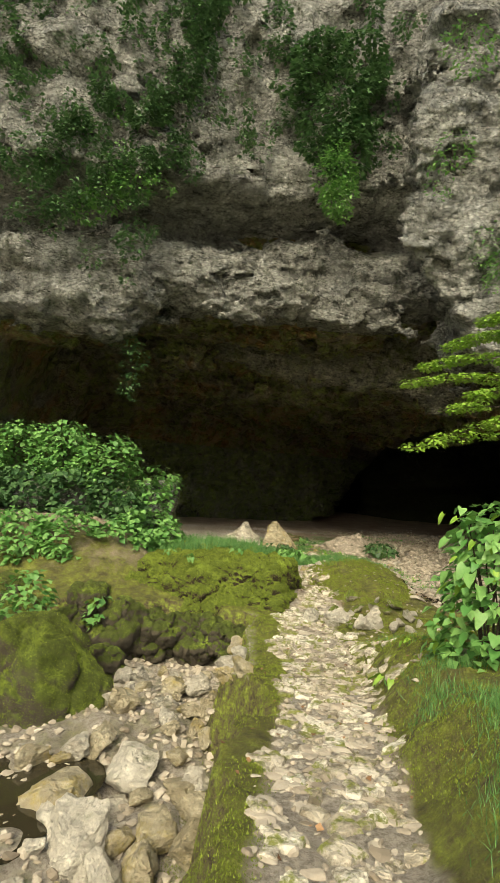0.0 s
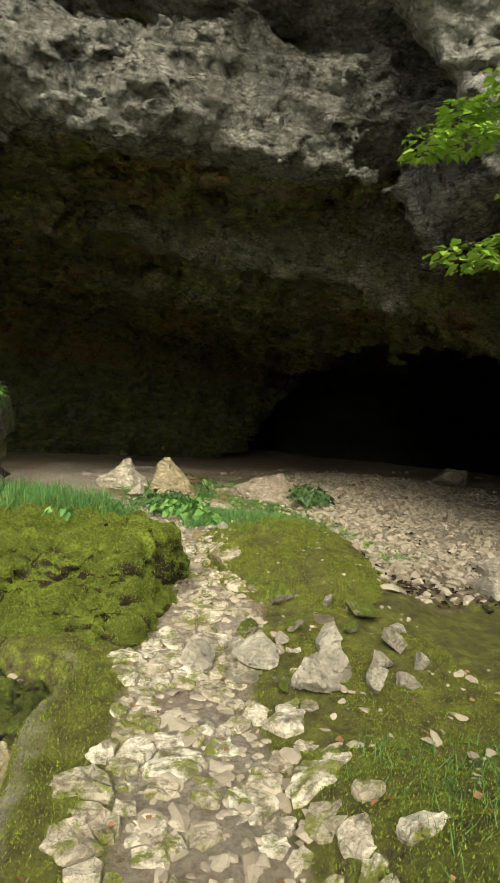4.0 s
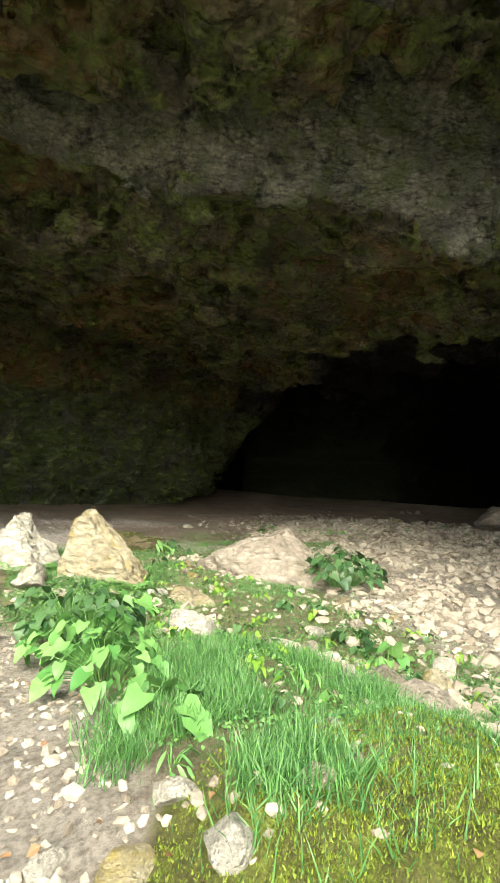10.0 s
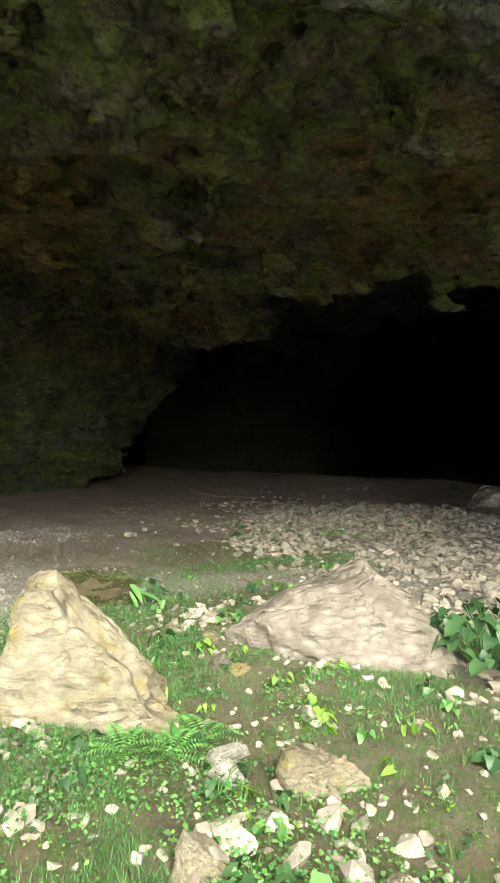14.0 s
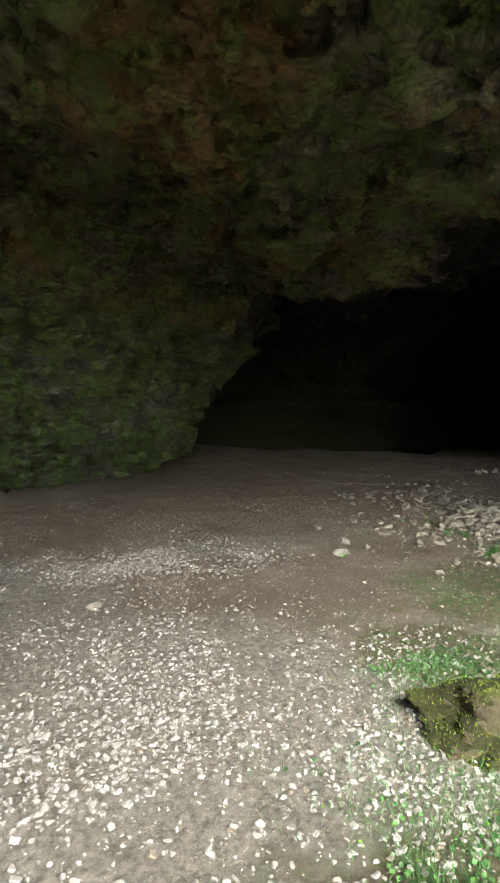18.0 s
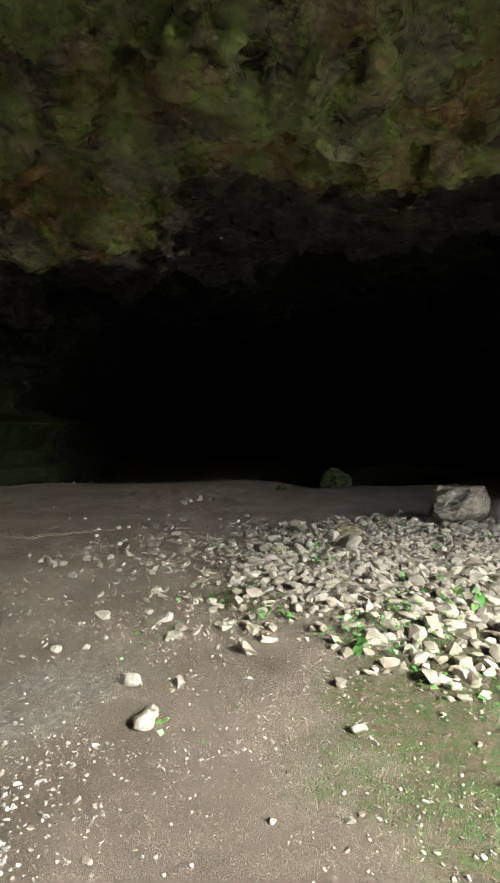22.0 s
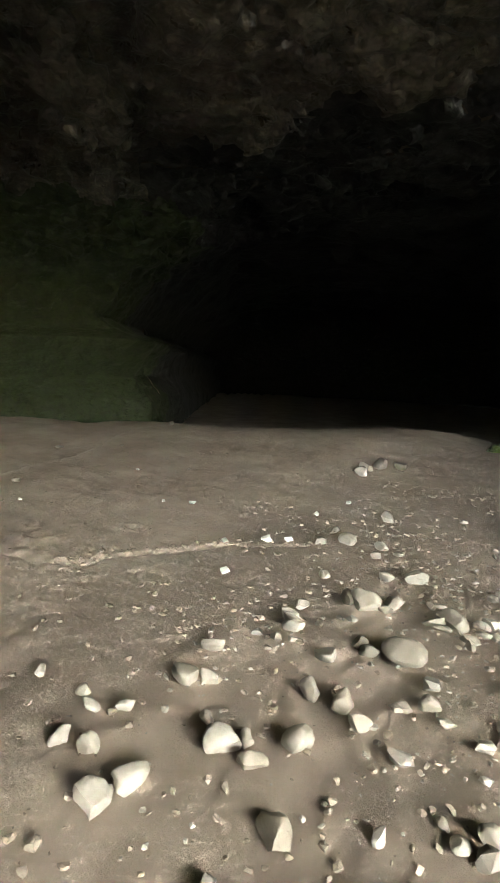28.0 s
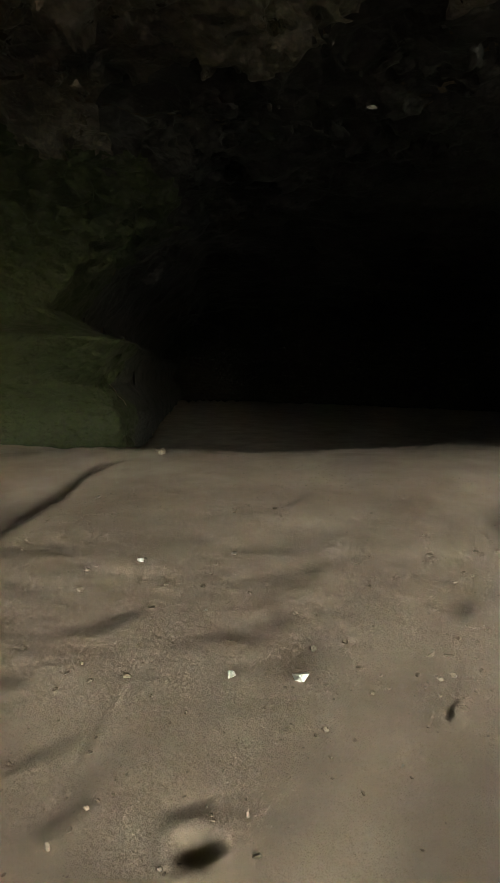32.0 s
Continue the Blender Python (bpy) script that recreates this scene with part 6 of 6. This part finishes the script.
bush("twigs with leaves hanging into the mouth", [(-3.3, 15.0, 5.2), (-3.6, 15.0, 5.6), (-3.35, 15.0, 4.5), (-3.1, 15.0, 4.25)], [(0.45, 0.25, 0.3), (0.5, 0.25, 0.25), (0.3, 0.2, 0.35), (0.25, 0.2, 0.2)], 420, 0.12, LEAF_DARK, "shrub", 0.8, 0.3)
bush("yellowish plants on the buttress", [(4.4, 11.0, 7.2), (4.8, 10.9, 6.5), (3.7, 10.9, 9.0), (3.9, 10.9, 11.2), (3.4, 10.9, 8.3), (5.2, 10.8, 5.8)], [(0.35, 0.25, 0.5), (0.4, 0.25, 0.6), (0.4, 0.2, 0.5), (0.6, 0.2, 0.7), (0.25, 0.2, 0.5), (0.6, 0.3, 0.6)], 1500, 0.10, LEAF, "shrub", 0.6, 0.3)

# tree reaching in over the slope
tree = thing("tree", "young tree with bright layered leaves leaning towards the mouth", "tree", pose(5.4, 8.2, hz(5.4, 8.2)))
base = Vector((5.4, 8.2, hz(5.4, 8.2)))
trunk = [(0, 0, -0.2), (-0.1, 0, 1.2), (-0.35, 0.1, 2.4), (-0.7, 0.2, 3.6), (-0.9, 0.2, 4.6)]
part("trunk", from_arrays("trunk", *tube(trunk, [0.09, 0.075, 0.06, 0.045, 0.02], 8), BARK), tree)
twigs, centres, radii = [], [], []
for (sx, sy, sz), (ex, ey, ez) in (((4.9, 8.3, 3.6), (2.4, 8.9, 3.85)), ((4.7, 8.4, 4.0), (2.7, 9.0, 4.15)), ((4.9, 8.3, 3.2), (2.55, 8.2, 3.3)), ((5.0, 8.3, 2.8), (2.2, 7.9, 2.75)), ((4.9, 8.3, 3.0), (2.7, 8.0, 2.95)), ((4.6, 8.4, 4.4), (3.1, 9.0, 4.5)), ((4.6, 8.4, 4.6), (3.6, 8.8, 4.9)), ((4.9, 8.3, 3.4), (3.0, 7.6, 3.5)), ((4.9, 8.3, 3.1), (3.2, 7.4, 3.1))):
    a, b = Vector((sx, sy, sz)), Vector((ex, ey, ez))
    pts = [tuple(a.lerp(b, s) + Vector((0, 0, 0.25 * math.sin(math.pi * s))) - base) for s in (0, 0.25, 0.5, 0.75, 1)]
    twigs.append((pts, [0.022, 0.016, 0.011, 0.007, 0.003]))
    for s in (0.35, 0.5, 0.62, 0.74, 0.86, 0.96):
        c = a.lerp(b, s) + Vector((0, 0, 0.25 * math.sin(math.pi * s))) - base
        centres.append(tuple(c))
        radii.append((0.26 * (1.2 - 0.6 * s), 0.30 * (1.25 - 0.6 * s), 0.06))
for run in twigs:
    part("limb", joined_tubes("limb", [run], BARK), tree)
part("crown", leaf_cloud("crown", rng, centres, radii, 8500, 0.075, LEAF_YOUNG, 0.9, 0.1, 0.75), tree)

# ---- stone path, slab by slab ----
path = thing("stone_path", "old path of pale limestone slabs, mossy in the joints", "path", kind="structure")
r = random.Random(31)
PATH_STONE, st, sb = nodes_of("path_limestone")
each = st.nodes.new("ShaderNodeObjectInfo").outputs["Random"]
col = ramp(st, each, [(0.0, (0.40, 0.35, 0.27)), (0.5, (0.62, 0.56, 0.47)), (1.0, (0.76, 0.72, 0.63))])
col = mix(st, ramp(st, noise_tex(st, 7, 8, 0.72), [(0.40, grey(0.9)), (0.55, grey(0.0))]), col, (0.15, 0.125, 0.085))
col = mix(st, ramp(st, noise_tex(st, 5.0, 9, 0.75), [(0.50, grey(0.0)), (0.58, grey(0.95))]), col, (0.17, 0.19, 0.035))
st.links.new(col, sb.inputs["Base Color"])
sb.inputs["Roughness"].default_value = 0.8
bumped(st, sb, chunks(st, 9.0, (1, 1, 1)), 0.7, 0.03)
bumped(st, sb, noise_tex(st, 25, 7, 0.7), 0.8, 0.02)


def clipped(poly, px, py, nx, ny):
    """The part of a polygon behind the line through a point with a normal."""
    out = []
    for (ax, ay), (bx, by) in zip(poly, poly[1:] + poly[:1]):
        da, db = (ax - px) * nx + (ay - py) * ny, (bx - px) * nx + (by - py) * ny
        if da <= 0:
            out.append((ax, ay))
        if da * db < 0:
            k = da / (da - db)
            out.append((ax + k * (bx - ax), ay + k * (by - ay)))
    return out


sites = [(1.3, 9.95, 0.24), (1.6, 10.25, 0.17), (1.55, 10.75, 0.14), (1.4, 10.45, 0.12), (1.3, 9.5, 0.24), (1.0, 9.45, 0.16), (1.12, 7.06, 0.2), (1.32, 7.63, 0.2), (1.03, 8.58, 0.24), (1.2, 9.38, 0.2), (1.38, 6.86, 0.17), (0.45, 8.2, 0.26), (0.97, 7.94, 0.26), (1.63, 7.4, 0.2), (1.9, 7.62, 0.2), (1.36, 10.95, 0.2), (1.33, 10.36, 0.2), (1.63, 11.2, 0.22), (1.3, 11.4, 0.22)]
tries = 0
while len(sites) < 470 and tries < 14000:
    tries += 1
    sy = r.uniform(1.6, 12.2)
    half = 0.45 if sy < 5.6 else 0.66 if sy < 9.5 else 0.34
    sx = float(line_x(sy)) + (0.12 if 6 < sy < 9.4 else 0) + r.uniform(-half, half)
    size = r.choice((0.06, 0.08, 0.10, 0.13, 0.17, 0.22)) if 5.6 < sy < 9.6 else r.choice((0.08, 0.11, 0.14, 0.2)) if sy > 9 else r.choice((0.06, 0.08, 0.12, 0.17))
    if any((sx - a) ** 2 + (sy - b) ** 2 < (0.5 * (size + c)) ** 2 for a, b, c in sites):
        continue
    sites.append((sx, sy, size))
laid = 0
for sx, sy, size in sites:
    reach = 1.25 * size
    poly = [(reach * math.cos(k * math.pi / 4 + 0.3), reach * 0.8 * math.sin(k * math.pi / 4 + 0.3)) for k in range(8)]
    for a, b, c in sites:
        dx, dy = a - sx, b - sy
        d = math.hypot(dx, dy)
        if 0 < d < 1.2:
            k = 0.5 + 0.5 * (size - c) / (size + c) * 0.6
            poly = clipped(poly, dx * k, dy * k, dx / d, dy / d) or poly
    edge = abs(sx - float(line_x(sy))) / (0.45 if sy < 5.6 else 0.66 if sy < 9.5 else 0.34)
    sparse = 0.35 if sy < 5.6 else 0.18
    if len(poly) < 3 or laid >= 299 or r.random() < sparse + 0.3 * edge ** 2:
        continue
    ringpts = []
    for (ax, ay), (bx, by) in zip(poly, poly[1:] + poly[:1]):
        q = r.uniform(0.86, 1.0)
        ringpts.append((ax * q, ay * q))
        run = math.hypot(bx - ax, by - ay)
        for k in ((0.5,) if run < 0.1 else (0.33, 0.66)):
            if run > 0.05:
                k, q = k + r.uniform(-0.12, 0.12), r.uniform(0.84, 1.02)
                ringpts.append(((ax + k * (bx - ax)) * q, (ay + k * (by - ay)) * q))
    n = len(ringpts)
    lean = (r.gauss(0, 0.05), r.gauss(0, 0.05))
    rise = r.uniform(-0.008, 0.016) + (0.012 if sy > 9.3 else 0.004)
    verts = [(px, py, -0.10) for px, py in ringpts]
    verts += [(px, py, rise - 0.022 + lean[0] * px + lean[1] * py + r.gauss(0, 0.004)) for px, py in ringpts]
    verts += [(px * 0.86, py * 0.86, rise + lean[0] * px + lean[1] * py + r.gauss(0, 0.007)) for px, py in ringpts]
    verts += [(0, 0, rise + r.uniform(-0.008, 0.012))]
    faces = [[o + k, o + (k + 1) % n, o + n + (k + 1) % n, o + n + k] for o in (0, n) for k in range(n)]
    faces += [[2 * n + k, 2 * n + (k + 1) % n, 3 * n] for k in range(n)]
    slope = ((hz(sx + 0.1, sy) - hz(sx - 0.1, sy)) / 0.2, (hz(sx, sy + 0.1) - hz(sx, sy - 0.1)) / 0.2)
    m = pose(sx, sy, hz(sx, sy) + 0.012, 0.7 * math.degrees(math.atan(slope[1])), -0.7 * math.degrees(math.atan(slope[0])), 0)
    part("slab", from_arrays("slab", verts, faces, PATH_STONE, False), path, m)
    laid += 1
